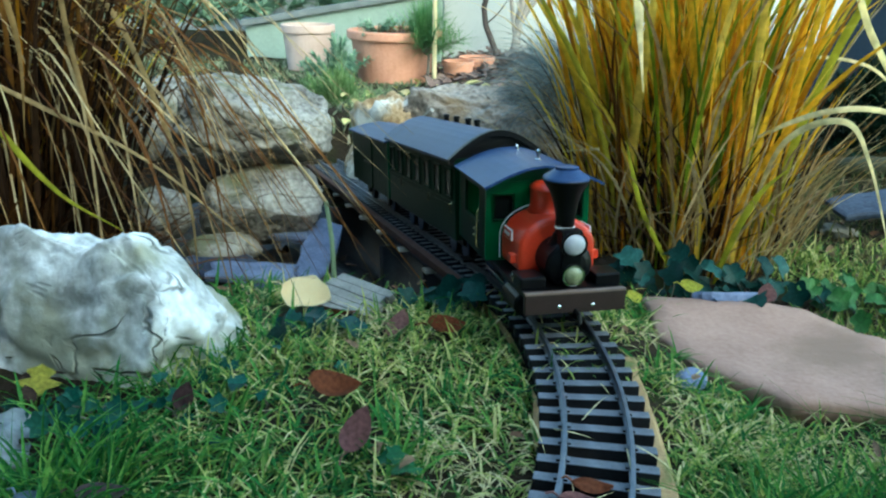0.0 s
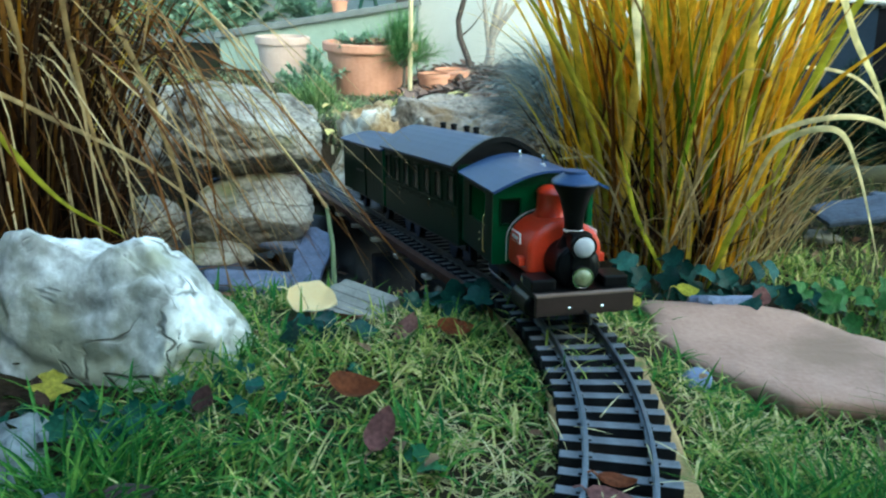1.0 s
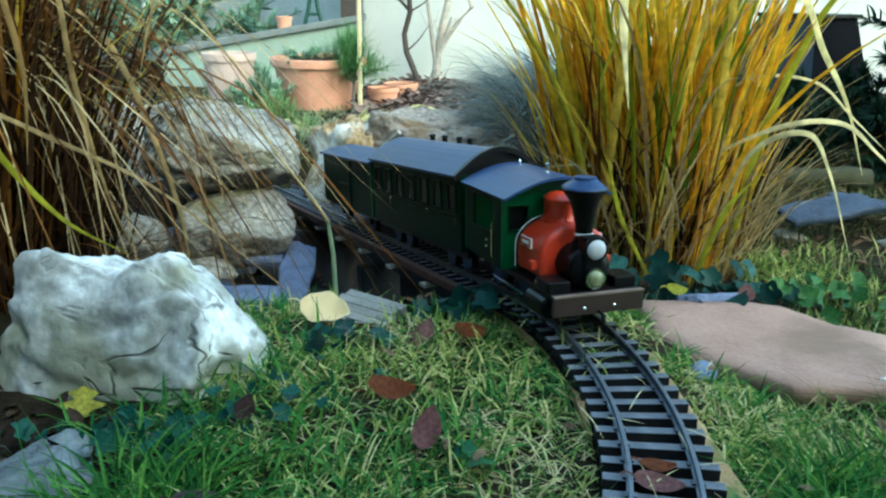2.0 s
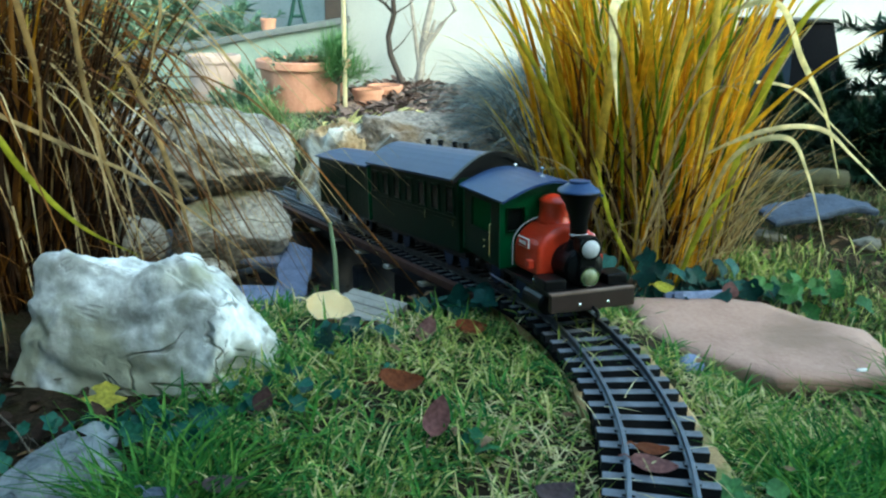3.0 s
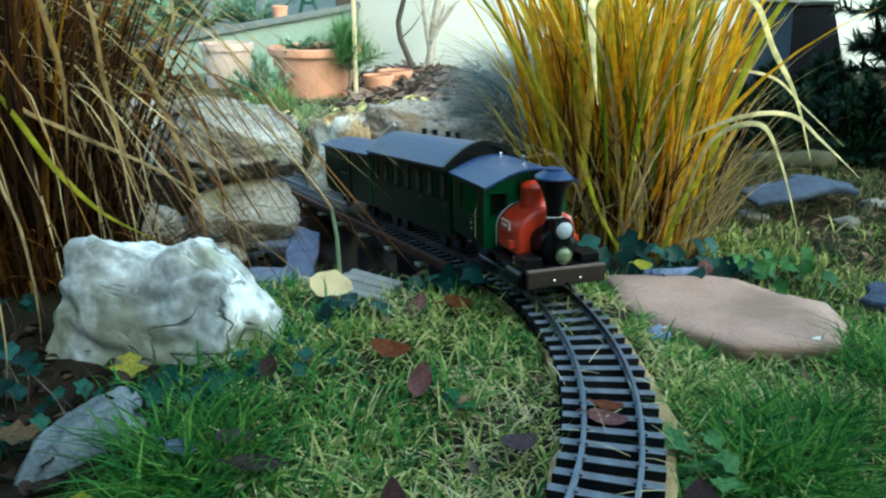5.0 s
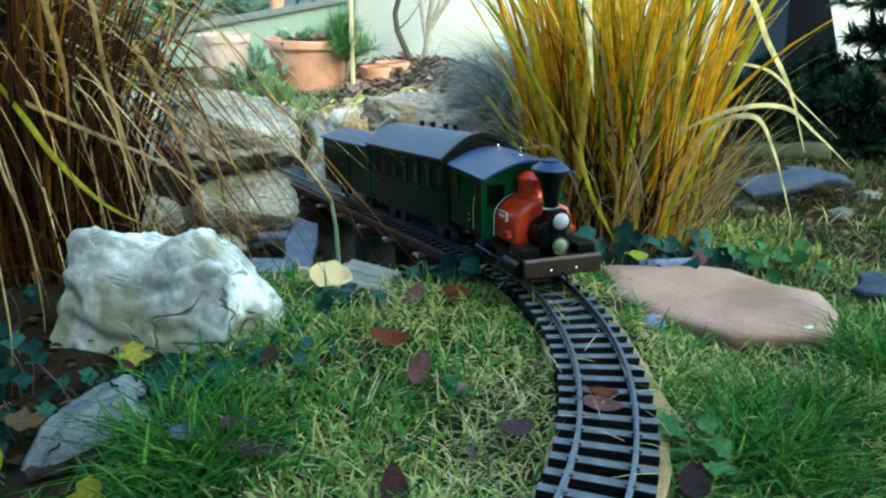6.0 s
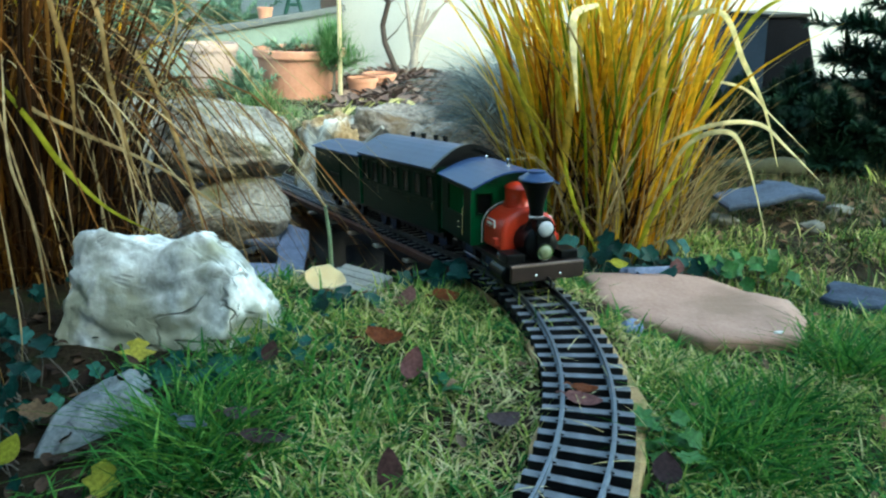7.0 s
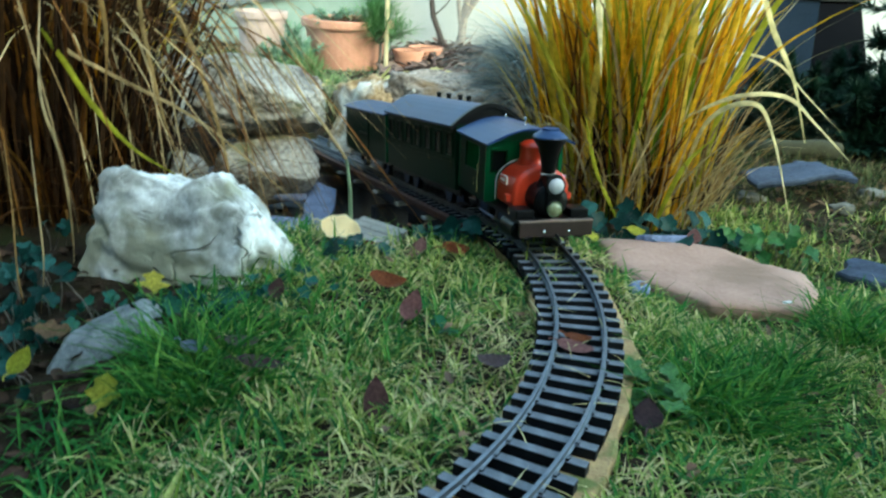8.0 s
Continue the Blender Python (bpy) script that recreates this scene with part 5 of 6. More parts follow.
right_grass = clump(pose(0.335, 1.31, ground_z(0.335, 1.31)), "ornamental_grass", "tall golden ornamental grass with arching green and yellow blades", [
    (250, M_GOLD, "golden_blades", 0.112, (0.40, 0.68), (0.02, 0.30), (0.1, 1.5), (0.005, 0.014), None),
    (120, M_GRASSGREEN, "green_blades", 0.112, (0.36, 0.64), (0.02, 0.30), (0.2, 1.1), (0.005, 0.011), None),
    (26, M_GOLD, "leaning_blades", 0.10, (0.46, 0.66), (0.30, 0.62), (0.3, 1.4), (0.004, 0.010), (3.0, 0.85, 0.45)),
    (110, M_RUST, "rusty_blades", 0.125, (0.16, 0.42), (0.05, 0.6), (0.1, 1.0), (0.003, 0.007), None),
    (260, M_CORESHADE, "dead_thatch", 0.118, (0.08, 0.30), (0.02, 0.45), (0.1, 0.8), (0.004, 0.008), None),
    (130, M_GOLD, "low_golden_blades", 0.125, (0.16, 0.42), (0.05, 0.5), (0.1, 1.1), (0.003, 0.007), None),
    (420, M_TAN, "dry_blades", 0.14, (0.10, 0.36), (0.15, 1.2), (0.3, 2.2), (0.002, 0.005), None),
    (46, M_TAN, "arching_blades", 0.11, (0.45, 0.75), (0.2, 0.55), (1.2, 2.4), (0.003, 0.007), (0.0, 0.6, 0.7))], 3, calm=True)
left_grass = clump(pose(-0.70, 1.16, ground_z(-0.70, 1.16)), "ornamental_grass", "tall dried ornamental grass drooping in brown and tan strands", [
    (420, M_RUST, "rusty_blades", 0.15, (0.40, 0.75), (0.02, 0.25), (0.1, 1.0), (0.004, 0.009), None),
    # dark core blades stand in for shade deep in the clump
    (900, M_CORESHADE, "inner_thatch", 0.165, (0.20, 0.55), (0.0, 0.30), (0.0, 0.5), (0.005, 0.010), None),
    (46, M_DULLTAN, "hanging_dry_blades", 0.15, (0.80, 1.18), (0.02, 0.20), (2.2, 3.0), (0.002, 0.006), (-0.05, 0.9, 0.55)),
    (40, M_RUST, "hanging_rusty_blades", 0.15, (0.75, 1.12), (0.02, 0.16), (2.3, 3.0), (0.003, 0.008), (-0.1, 0.9, 0.5)),
    (26, M_TAN, "hanging_pale_blades", 0.13, (0.70, 1.05), (0.02, 0.22), (2.0, 3.0), (0.002, 0.005), (-0.4, 0.9, 0.6)),
    (70, M_GOLD, "golden_blades", 0.14, (0.40, 0.70), (0.02, 0.30), (0.4, 1.6), (0.003, 0.007), (-0.3, 0.5, 0.8)),
    (420, M_RUST, "low_dry_blades", 0.17, (0.10, 0.35), (0.2, 1.2), (0.3, 1.8), (0.002, 0.006), None)], 4)


def loose(owner, rows, mat, label):
    o = owner.matrix_basis.translation
    for width, *pts in rows:
        ribbon("blade", [Vector(p) - o for p in pts], width * (0.72 if owner is left_grass else 1.0), mat, owner, label)


loose(right_grass, [(0.010, (0.40, 1.22, 0.30), (0.463, 1.15, 0.322), (0.511, 1.15, 0.245), (0.555, 1.15, 0.172), (0.591, 1.15, 0.075)),
                    (0.008, (0.42, 1.25, -0.05), (0.425, 1.15, 0.10), (0.478, 1.10, 0.142), (0.519, 1.10, 0.089), (0.567, 1.10, -0.038)),
                    (0.007, (0.40, 1.25, 0.08), (0.444, 1.10, 0.150), (0.526, 1.10, 0.155), (0.581, 1.10, 0.115), (0.648, 1.10, 0.057)),
                    (0.005, (0.42, 1.30, 0.16), (0.463, 1.25, 0.201), (0.554, 1.25, 0.193), (0.617, 1.25, 0.141), (0.692, 1.25, 0.077)),
                    (0.012, (0.27, 1.16, 0.33), (0.214, 1.05, 0.32), (0.213, 1.05, 0.284), (0.218, 1.05, 0.241), (0.227, 1.05, 0.178)),
                    (0.005, (0.30, 1.30, 0.04), (0.24, 1.25, 0.064), (0.194, 1.25, 0.066), (0.149, 1.25, 0.061))], M_PALEBLADE, "pale straw-yellow arching blade")
loose(right_grass, [(0.009, (0.352, 1.12, -0.085), (0.368, 1.10, -0.005), (0.391, 1.10, 0.047), (0.428, 1.10, 0.087)),
                    (0.007, (0.308, 1.16, -0.09), (0.258, 1.15, -0.002), (0.237, 1.15, 0.059), (0.225, 1.15, 0.102)),
                    (0.012, (0.45, 1.25, -0.08), (0.47, 1.22, 0.12), (0.53, 1.20, 0.30), (0.60, 1.18, 0.36))], M_LIMEBLADE, "yellow-green blade")
loose(left_grass, [(0.011, (-0.62, 1.05, 0.22), (-0.532, 0.95, 0.167), (-0.50, 0.95, 0.113), (-0.446, 0.95, 0.053), (-0.377, 0.95, 0.013))], M_LIMEBLADE, "long yellow-green blade")
loose(left_grass, [(0.009, (-0.52, 1.10, 0.40), (-0.449, 1.0, 0.316), (-0.44, 1.0, 0.216), (-0.417, 1.0, 0.088), (-0.386, 1.0, -0.006)),
                   (0.008, (-0.60, 1.10, 0.20), (-0.553, 1.0, 0.183), (-0.488, 1.0, 0.149), (-0.354, 1.0, 0.081), (-0.20, 1.0, -0.049)),
                   (0.005, (-0.40, 1.10, 0.42), (-0.356, 1.05, 0.317), (-0.368, 1.05, 0.254), (-0.379, 1.05, 0.211)),
                   (0.010, (-0.53, 1.0, 0.42), (-0.488, 0.95, 0.316), (-0.474, 0.95, 0.221), (-0.482, 0.95, 0.12)),
                   ], M_TANBLADE, "long drooping tan blade")
loose(left_grass, [(0.004, (-0.42, 1.12, 0.36), (-0.335, 1.05, 0.317), (-0.289, 1.05, 0.262), (-0.228, 1.05, 0.177), (-0.150, 1.05, 0.035)),
                   (0.010, (-0.50, 1.15, 0.30), (-0.427, 1.10, 0.242), (-0.384, 1.10, 0.129), (-0.354, 1.10, 0.008), (-0.349, 1.10, -0.10)),
                   (0.003, (-0.52, 0.80, 0.10), (-0.47, 0.70, 0.06), (-0.45, 0.66, -0.01), (-0.45, 0.64, -0.07)),
                   (0.003, (-0.58, 0.85, 0.08), (-0.50, 0.70, 0.04), (-0.46, 0.62, -0.02), (-0.44, 0.60, -0.075)),
                   (0.005, (-0.56, 0.95, 0.26), (-0.501, 0.80, 0.156), (-0.483, 0.80, 0.071), (-0.478, 0.80, -0.026), (-0.478, 0.79, -0.09))], M_TANBLADE, "long drooping tan blade")
reed = thing("broken_reed", pose(-0.142, 1.03, ground_z(-0.142, 1.03)), "bent grey-green reed stalk standing before the bridge", "reed")
o = reed.matrix_basis.translation
part("stalk", tube([Vector(p) - o for p in ((-0.142, 1.03, -0.125), (-0.143, 1.03, -0.066), (-0.145, 1.03, -0.011), (-0.151, 1.03, 0.036))], (0.0034, 0.0034, 0.003, 0.0026), 8), material("reed_green", (0.16, 0.24, 0.14), (0.28, 0.38, 0.24), 60, 0.6), reed)
part("bent_tip", tube([Vector(p) - o for p in ((-0.151, 1.03, 0.035), (-0.165, 1.03, 0.057), (-0.181, 1.03, 0.079), (-0.212, 1.03, 0.120), (-0.25, 1.03, 0.185))], (0.0022, 0.0020, 0.0018, 0.0014, 0.0008), 8), M_TAN, reed)
fescue_sets = [(120, M_TAN, "dry_foliage", 0.08, (0.10, 0.22), (0.5, 1.3), (1.0, 2.4), (0.002, 0.004), None), (800, M_FESCUE, "foliage", 0.08, (0.14, 0.29), (0.3, 1.2), (1.0, 2.4), (0.0022, 0.0045), None)]
for x, y, z in ((0.26, 1.76, -0.01), (0.30, 1.86, 0.03), (0.38, 1.73, -0.03), (0.25, 2.02, 0.02), (0.40, 1.98, 0.0)):
    g = clump(pose(x, y, z), "fescue_tuft", "tuft of fine blue-grey grass hanging over the brown boulder", fescue_sets, int(x * 1000), True)


# ---- lush tufts in the lawn ----
tuft_sets = [(230, M_LUSH, "foliage", 0.045, (0.035, 0.075), (0.1, 1.0), (0.2, 1.4), (0.0022, 0.0042), None)]
for i, (x, y) in enumerate(((0.285, 0.515), (0.275, 0.45), (-0.225, 0.50), (0.35, 0.56), (-0.21, 0.43), (0.50, 0.68))):
    clump(pose(x, y, ground_z(x, y)), "grass_tuft", "lush dark green tuft of grass in the lawn", tuft_sets, 200 + i)


# ---- the yard behind ----
def wall_piece(name, a, b, height, thick, mat, label, base=-0.6):
    a, b = Vector((*a, 0)), Vector((*b, 0))
    d = b - a
    ob = new(name, mesh_of(name, box((d.length, thick, height - base), (d.length / 2, 0, (height + base) / 2), 0.004), mat))
    ob.matrix_basis = Matrix.Translation(a) @ Matrix.Rotation(math.atan2(d.y, d.x), 4, 'Z')
    return tagged(ob, label, "wall", kind="structure")


wall_piece("wall_house", (-0.47, 6.62), (4.2, 6.62), 3.2, 0.24, M_RENDER, "white rendered house wall")
wall_piece("plinth", (-0.47, 6.485), (4.2, 6.485), -0.37, 0.02, M_PLINTH, "grey plinth strip along the house wall", base=-0.6)
stair = new("wall_stair", mesh_of("wall_stair", prism([(-1.9, -0.6), (-0.47, -0.6), (-0.47, 0.080), (-1.9, -0.175)], -0.07, 0.07), M_PALEGREEN))
stair.matrix_basis = pose(0, 6.35, 0, 0, 0, 90) @ Matrix.Diagonal((1, -1, 1, 1))
tagged(stair, "pale green rendered wall beside the house steps", "wall", kind="structure")
cope = bmesh.new()
add_box(cope, (1.50, 0.22, 0.045), (0, 0, 0), 0.006, Matrix.Translation((-1.185, 6.35, -0.022)) @ Matrix.Rotation(-math.atan2(0.255, 1.43), 4, 'Y'))
tagged(new("coping", mesh_of("coping", cope, M_COPING)), "grey sloping stone coping on the step wall", "coping", kind="structure")
# dark wall added out of view to keep sky light off the left
wall_piece("fence_side", (-1.62, -1.18), (-1.62, 2.35), 3.0, 0.06, M_DARKPANEL, "added dark wall that blocks light from the left")
# unseen wall added to shade the foreground from the sun and bounce fill
wall_piece("wall_behind", (-3.0, -1.3), (5.0, -1.3), 2.2, 0.2, M_NEARWALL, "unseen pale wall added to shade and softly fill the foreground")
wall_piece("wall_back", (-6.0, 8.6), (-0.5, 8.6), 3.0, 0.24, M_PLINTH, "grey wall far behind the garden")


def pot(at, r, h, mat, label, soil=True):
    p = thing("plant_pot", at, label, "plant pot")
    part("body", lathe([(r * 0.74, 0), (r * 0.78, 0.005), (r * 0.93, h * 0.80), (r * 0.93, h * 0.82), (r * 1.0, h * 0.83), (r * 1.02, h * 0.86), (r * 1.02, h * 0.98), (r, h), (r * 0.92, h), (r * 0.90, h * 0.9)], 40, cap=False), mat, p, smooth=False)
    part("soil", lathe([(r * 0.90, h * 0.9), (r * 0.5, h * 0.92), (0.001, h * 0.93)], 24, cap=False), M_SOIL, p)
    return p


Y = 5.3
pot(pose(-0.665, Y, -0.405), 0.285, 0.31, M_TERRA, "wide terracotta planter with a plant spilling over it")
pot(pose(-1.30, Y + 0.4, -0.405), 0.175, 0.30, M_PALEPOT, "pale pinkish flower pot")
pot(pose(-0.27, Y - 0.1, -0.42), 0.095, 0.16, M_TERRA, "small terracotta pot lying among dead leaves")
pot(pose(-0.17, Y + 0.15, -0.42), 0.11, 0.16, M_TERRA, "small terracotta pot beside the planter")


def sprigs(name, at, count, spread, length, width, mat, label, category, seed, lean=(0.0, 1.2), bend=(0.0, 0.8), stem=None, shoots=26):
    """A bushy plant: a stem and many short leaves or needles along chance shoots."""
    rng = np.random.default_rng(seed)
    g = thing(name, at, label, category)
    if stem:
        part("stem", tube([(0, 0, -0.03), (0.01, 0, stem * 0.5), (0.0, 0.01, stem)], (0.012, 0.008, 0.004), 8), M_BARK, g)
    base, turn, ln = [], [], []
    tips = []
    for _ in range(shoots):
        a, e = rng.uniform(0, 6.283), rng.uniform(*lean)
        r = spread * rng.uniform(0.5, 1.0)
        tips.append(Vector((math.cos(a) * math.sin(e), math.sin(a) * math.sin(e), math.cos(e))) * r)
    bm = bmesh.new()
    root = Vector((0, 0, (stem or 0.0) * 0.4))
    for t in tips:
        add_tube(bm, [root, root + t * 0.5 + Vector((0, 0, 0.01)), root + t], (0.004, 0.003, 0.0015), 5)
    tagged(part("shoots", bm, M_BARK, g), kind="stuff")
    for _ in range(count):
        t = tips[rng.integers(shoots)]
        base.append(root + t * rng.uniform(0.25, 1.05))
        turn.append(math.atan2(t.y, t.x) + rng.normal(0, 1.0))
        ln.append(min(1.6, max(0.0, math.acos(max(-1, min(1, t.normalized().z))) + rng.normal(0, 0.6))))
    ob = new("foliage", blade_mesh("foliage", [tuple(b) for b in base], turn, ln, rng.uniform(*bend, count), rng.uniform(0.5, 1.0, count) * length, rng.uniform(0.6, 1.2, count) * width, mat, segs=3, late=1.2))
    ob.parent = g
    tagged(ob, kind="stuff")
    return g


sprigs("small_pine", pose(-0.445, Y - 0.20, ground_z(-0.445, Y - 0.20)), 1500, 0.28, 0.17, 0.0055, M_NEEDLE, "small green pine growing beside the terracotta planter", "shrub", 5, lean=(0.0, 1.15), stem=0.42)
sprigs("trailing_plant", pose(-0.75, Y - 0.10, -0.12), 500, 0.16, 0.05, 0.014, M_PALELEAF, "grey-green plant spilling over the planter's rim", "plant", 6, lean=(0.8, 1.7))
sprigs("dead_flowers", pose(-0.62, Y - 0.18, -0.12), 160, 0.13, 0.04, 0.014, M_LITTER, "withered brown flower heads on the planter's rim", "plant", 16, lean=(0.9, 1.6))
sprigs("spurge_plant", pose(-0.98, 5.05, -0.40), 1500, 0.26, 0.06, 0.018, M_PALELEAF, "grey-green bushy plant between the pots", "plant", 7, lean=(0.0, 1.1))
sprigs("low_shrub", pose(-0.525, 2.9, -0.20), 1500, 0.15, 0.09, 0.005, M_SOFTGREEN, "soft green shrub beside the far rocks", "shrub", 8, lean=(0.0, 1.2))
sprigs("wall_shrub", pose(-1.35, 6.9, -0.1), 1800, 0.40, 0.07, 0.02, M_PALELEAF, "grey-green shrub behind the low wall", "shrub", 9, lean=(0.0, 1.2))
# filler shrubs; the two nearest are added to darken gaps in the dry grass
for i, (x, y, r) in enumerate(((-2.6, 6.6, 0.9), (-3.9, 6.2, 1.0), (-2.2, 7.9, 1.0), (-5.2, 5.6, 1.2), (-1.25, 2.05, 0.42), (-1.08, 1.50, 0.30))):
    sprigs("hedge_shrub", pose(x, y, ground_z(x, y)), 2600, r, 0.14, 0.05, M_CONIFER if i % 2 else M_PALELEAF, "dense filler shrub added behind the dry grass", "shrub", 40 + i, lean=(0.0, 1.35), stem=0.3)
part("shaft", lathe([(0.014, -0.1), (0.013, 0.55), (0.012, 1.1)], 10), M_CANE, thing("garden_cane", pose(-0.395, 5.0, -0.40), "pale bamboo cane stuck in the ground", "cane"))


def trained_shrub(x, y, mat, label, stems):
    """A leafless shrub whose stems follow the given lines (x, z) with a thickness at foot and tip, with short side twigs."""
    z0 = ground_z(x, y)
    g = thing("bare_shrub", pose(x, y, z0), label, "shrub")
    rng = random.Random(int(x * 1000) + 500)
    for (r0, r1), line in stems:
        bm = bmesh.new()
        pts = [Vector((px - x, 0.05 * noise.noise((px * 9, pz * 9, r0 * 99)), pz - z0)) for px, pz in line]
        n = len(pts) - 1
        add_tube(bm, pts, [r0 + (r1 - r0) * i / n for i in range(n + 1)], 8)
        for _ in range(5):
            i = rng.randint(1, n)
            d = Vector((rng.choice((-1, 1)) * rng.uniform(0.5, 1), rng.gauss(0, 0.4), rng.uniform(0.2, 0.9))).normalized()
            w = rng.uniform(0.08, 0.26)
            add_tube(bm, [pts[i], pts[i] + d * w * 0.5 + Vector((0, 0, 0.01)), pts[i] + d * w + Vector((0, 0, 0.06))], (r1 * 0.5, r1 * 0.35, 0.002), 6)
        part("stem", bm, mat, g)
    return g


trained_shrub(-0.046, 6.05, M_DARKWOOD, "dark leafless shrub before the white wall", [
    ((0.024, 0.014), [(-0.046, -0.44), (-0.05, -0.347), (-0.086, -0.248), (-0.145, -0.111), (-0.16, 0.006), (-0.119, 0.159), (-0.126, 0.272), (-0.10, 0.42), (-0.13, 0.60)]),
    ((0.012, 0.006), [(-0.119, 0.159), (-0.182, 0.227), (-0.252, 0.272), (-0.33, 0.38)])])
trained_shrub(0.063, 6.15, M_GREYBARK, "pale leafless shrub before the white wall", [
    ((0.034, 0.020), [(0.06, -0.45), (0.063, -0.347), (0.074, -0.149), (0.102, 0.046), (0.152, 0.275), (0.16, 0.55)]),
    ((0.020, 0.010), [(0.076, -0.13), (0.13, -0.03), (0.212, 0.085), (0.31, 0.193), (0.27, 0.275), (0.30, 0.5)]),
    ((0.018, 0.010), [(0.062, -0.188), (0.04, -0.06), (0.026, 0.045), (-0.005, 0.273), (0.02, 0.5)]),
    ((0.020, 0.010), [(-0.04, -0.46), (0.0, -0.37), (0.038, -0.287), (0.114, -0.051), (0.17, 0.12)])])
stand = thing("garden_stand", pose(-0.82, 6.35, 0.035), "dark green metal stand on the stone coping", "plant stand")
for x in (-0.068, 0.068):
    part("leg", tube([(x, 0, 0.0), (x * 0.55, 0, 0.11), (0.01 if x > 0 else -0.01, 0, 0.26)], 0.014, 8), M_GREENMETAL, stand)
part("crossbar", tube([(-0.048, 0, 0.09), (0.048, 0, 0.09)], 0.011, 8), M_GREENMETAL, stand)
post = thing("timber_post", pose(-0.545, 6.35, 0.06), "dark brown timber post on the step wall", "post")
part("shaft", box((0.145, 0.12, 0.9), (0, 0, 0.45), 0.006), M_DARKWOOD, post)
part("cap", box((0.165, 0.14, 0.03), (0, 0, 0.915), 0.006), M_DARKWOOD, post)
pot(pose(-1.03, 6.35, -0.005), 0.058, 0.11, M_TERRA, "small terracotta pot on the stone coping")


def scatter(name, count, x0, x1, y0, y1, size, mat, label, seed, lift=0.004, skip=None):
    """Fallen leaves too small and many to tell apart, curled and lying at chance."""
    rng = np.random.default_rng(seed)
    spots = []
    while len(spots) < count:
        x, y = rng.uniform(x0, x1), rng.uniform(y0, y1)
        if skip and skip(x, y):
            continue
        spots.append((x, y, ground_z(x, y) + lift * rng.random()))
    me = blade_mesh(name, spots, rng.uniform(0, 6.28, count), rng.uniform(0.9, 1.7, count), rng.uniform(-0.6, 0.8, count), rng.uniform(0.6, 1.3, count) * size, rng.uniform(0.5, 0.8, count) * size, mat, segs=3, late=1.0)
    return tagged(new(name, me), label, "leaves", kind="stuff")


scatter("leaf_litter", 1100, -0.42, 0.45, 4.3, 6.3, 0.075, M_WALLLITTER, "brown dead leaves heaped before the house wall", 21, 0.05)
scatter("yellow_leaves", 130, -1.1, 0.3, 2.2, 5.0, 0.05, leafy("pale_fallen", [(0.45, 0.42, 0.14), (0.60, 0.54, 0.22), (0.34, 0.28, 0.14)], 0.6, 0.2), "small yellow leaves scattered on the lawn", 22, 0.04)
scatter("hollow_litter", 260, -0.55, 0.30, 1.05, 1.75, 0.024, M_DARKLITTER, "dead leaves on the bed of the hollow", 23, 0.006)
scatter("lawn_litter", 70, -0.4, 0.7, 0.3, 1.0, 0.014, M_LITTER, "scraps of dead leaf in the lawn", 24, 0.03, bare)
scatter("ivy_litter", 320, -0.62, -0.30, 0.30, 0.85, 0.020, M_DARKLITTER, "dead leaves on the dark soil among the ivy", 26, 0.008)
scatter("bank_litter", 300, 0.45, 1.2, 1.0, 1.7, 0.022, M_LITTER, "dead leaves on the bank", 25, 0.01)

# ---- model house and shed beyond the reeds ----
hut = thing("garden_hut", pose(1.39, 3.20, ground_z(1.39, 3.20), 0, 0, 30), "small dark hooded garden hut on a grey stone base", "garden hut")
h0 = ground_z(1.39, 3.20)
low, high, z0, z1 = 0.195, 0.118, -0.150 - h0, 0.235 - h0
part("base", box((0.33, 0.33, z0 + 0.06), (0, 0, z0 / 2 - 0.03), 0.004), M_STONEWALL, hut, "grey stone base")
# one hood material: left panel in a lit tone, others in a shaded one
for k, (c, s2, mat) in enumerate(((1, 0, M_DARKPANEL), (0, 1, M_DARKPANEL), (-1, 0, M_LITPANEL), (0, -1, M_DARKPANEL))):
    hb = bmesh.new()
    t = (-s2, c)
    ring = []
    for d in (0.0, 0.012):
        for r, z in ((low, z0), (high, z1)):
            for w in (-1, 1):
                ring.append(hb.verts.new(((c * (r - d) + t[0] * w * (r - d)), (s2 * (r - d) + t[1] * w * (r - d)), z)))
    for f in ((0, 1, 3, 2), (4, 6, 7, 5), (0, 4, 5, 1), (2, 3, 7, 6), (0, 2, 6, 4), (1, 5, 7, 3)):
        hb.faces.new([ring[i] for i in f])
    bmesh.ops.recalc_face_normals(hb, faces=hb.faces)
    part("hood_panel", hb, mat, hut, "hood panel in the lit blue-grey tone" if mat is M_LITPANEL else "hood panel in the shaded black tone")
part("cap", box((0.262, 0.262, 0.014), (0, 0, z1 + 0.008), 0.003), M_BLACK, hut, "thin black cap")
for y in (-0.06, 0.05):
    w = part("window", box((0.006, 0.045, 0.05), (-0.166, y, z0 - 0.05), 0.001), M_GLASS, hut)
    part("window_frame", box((0.004, 0.057, 0.006), (-0.168, y, z0 - 0.021)), M_OLDWHITE, w)
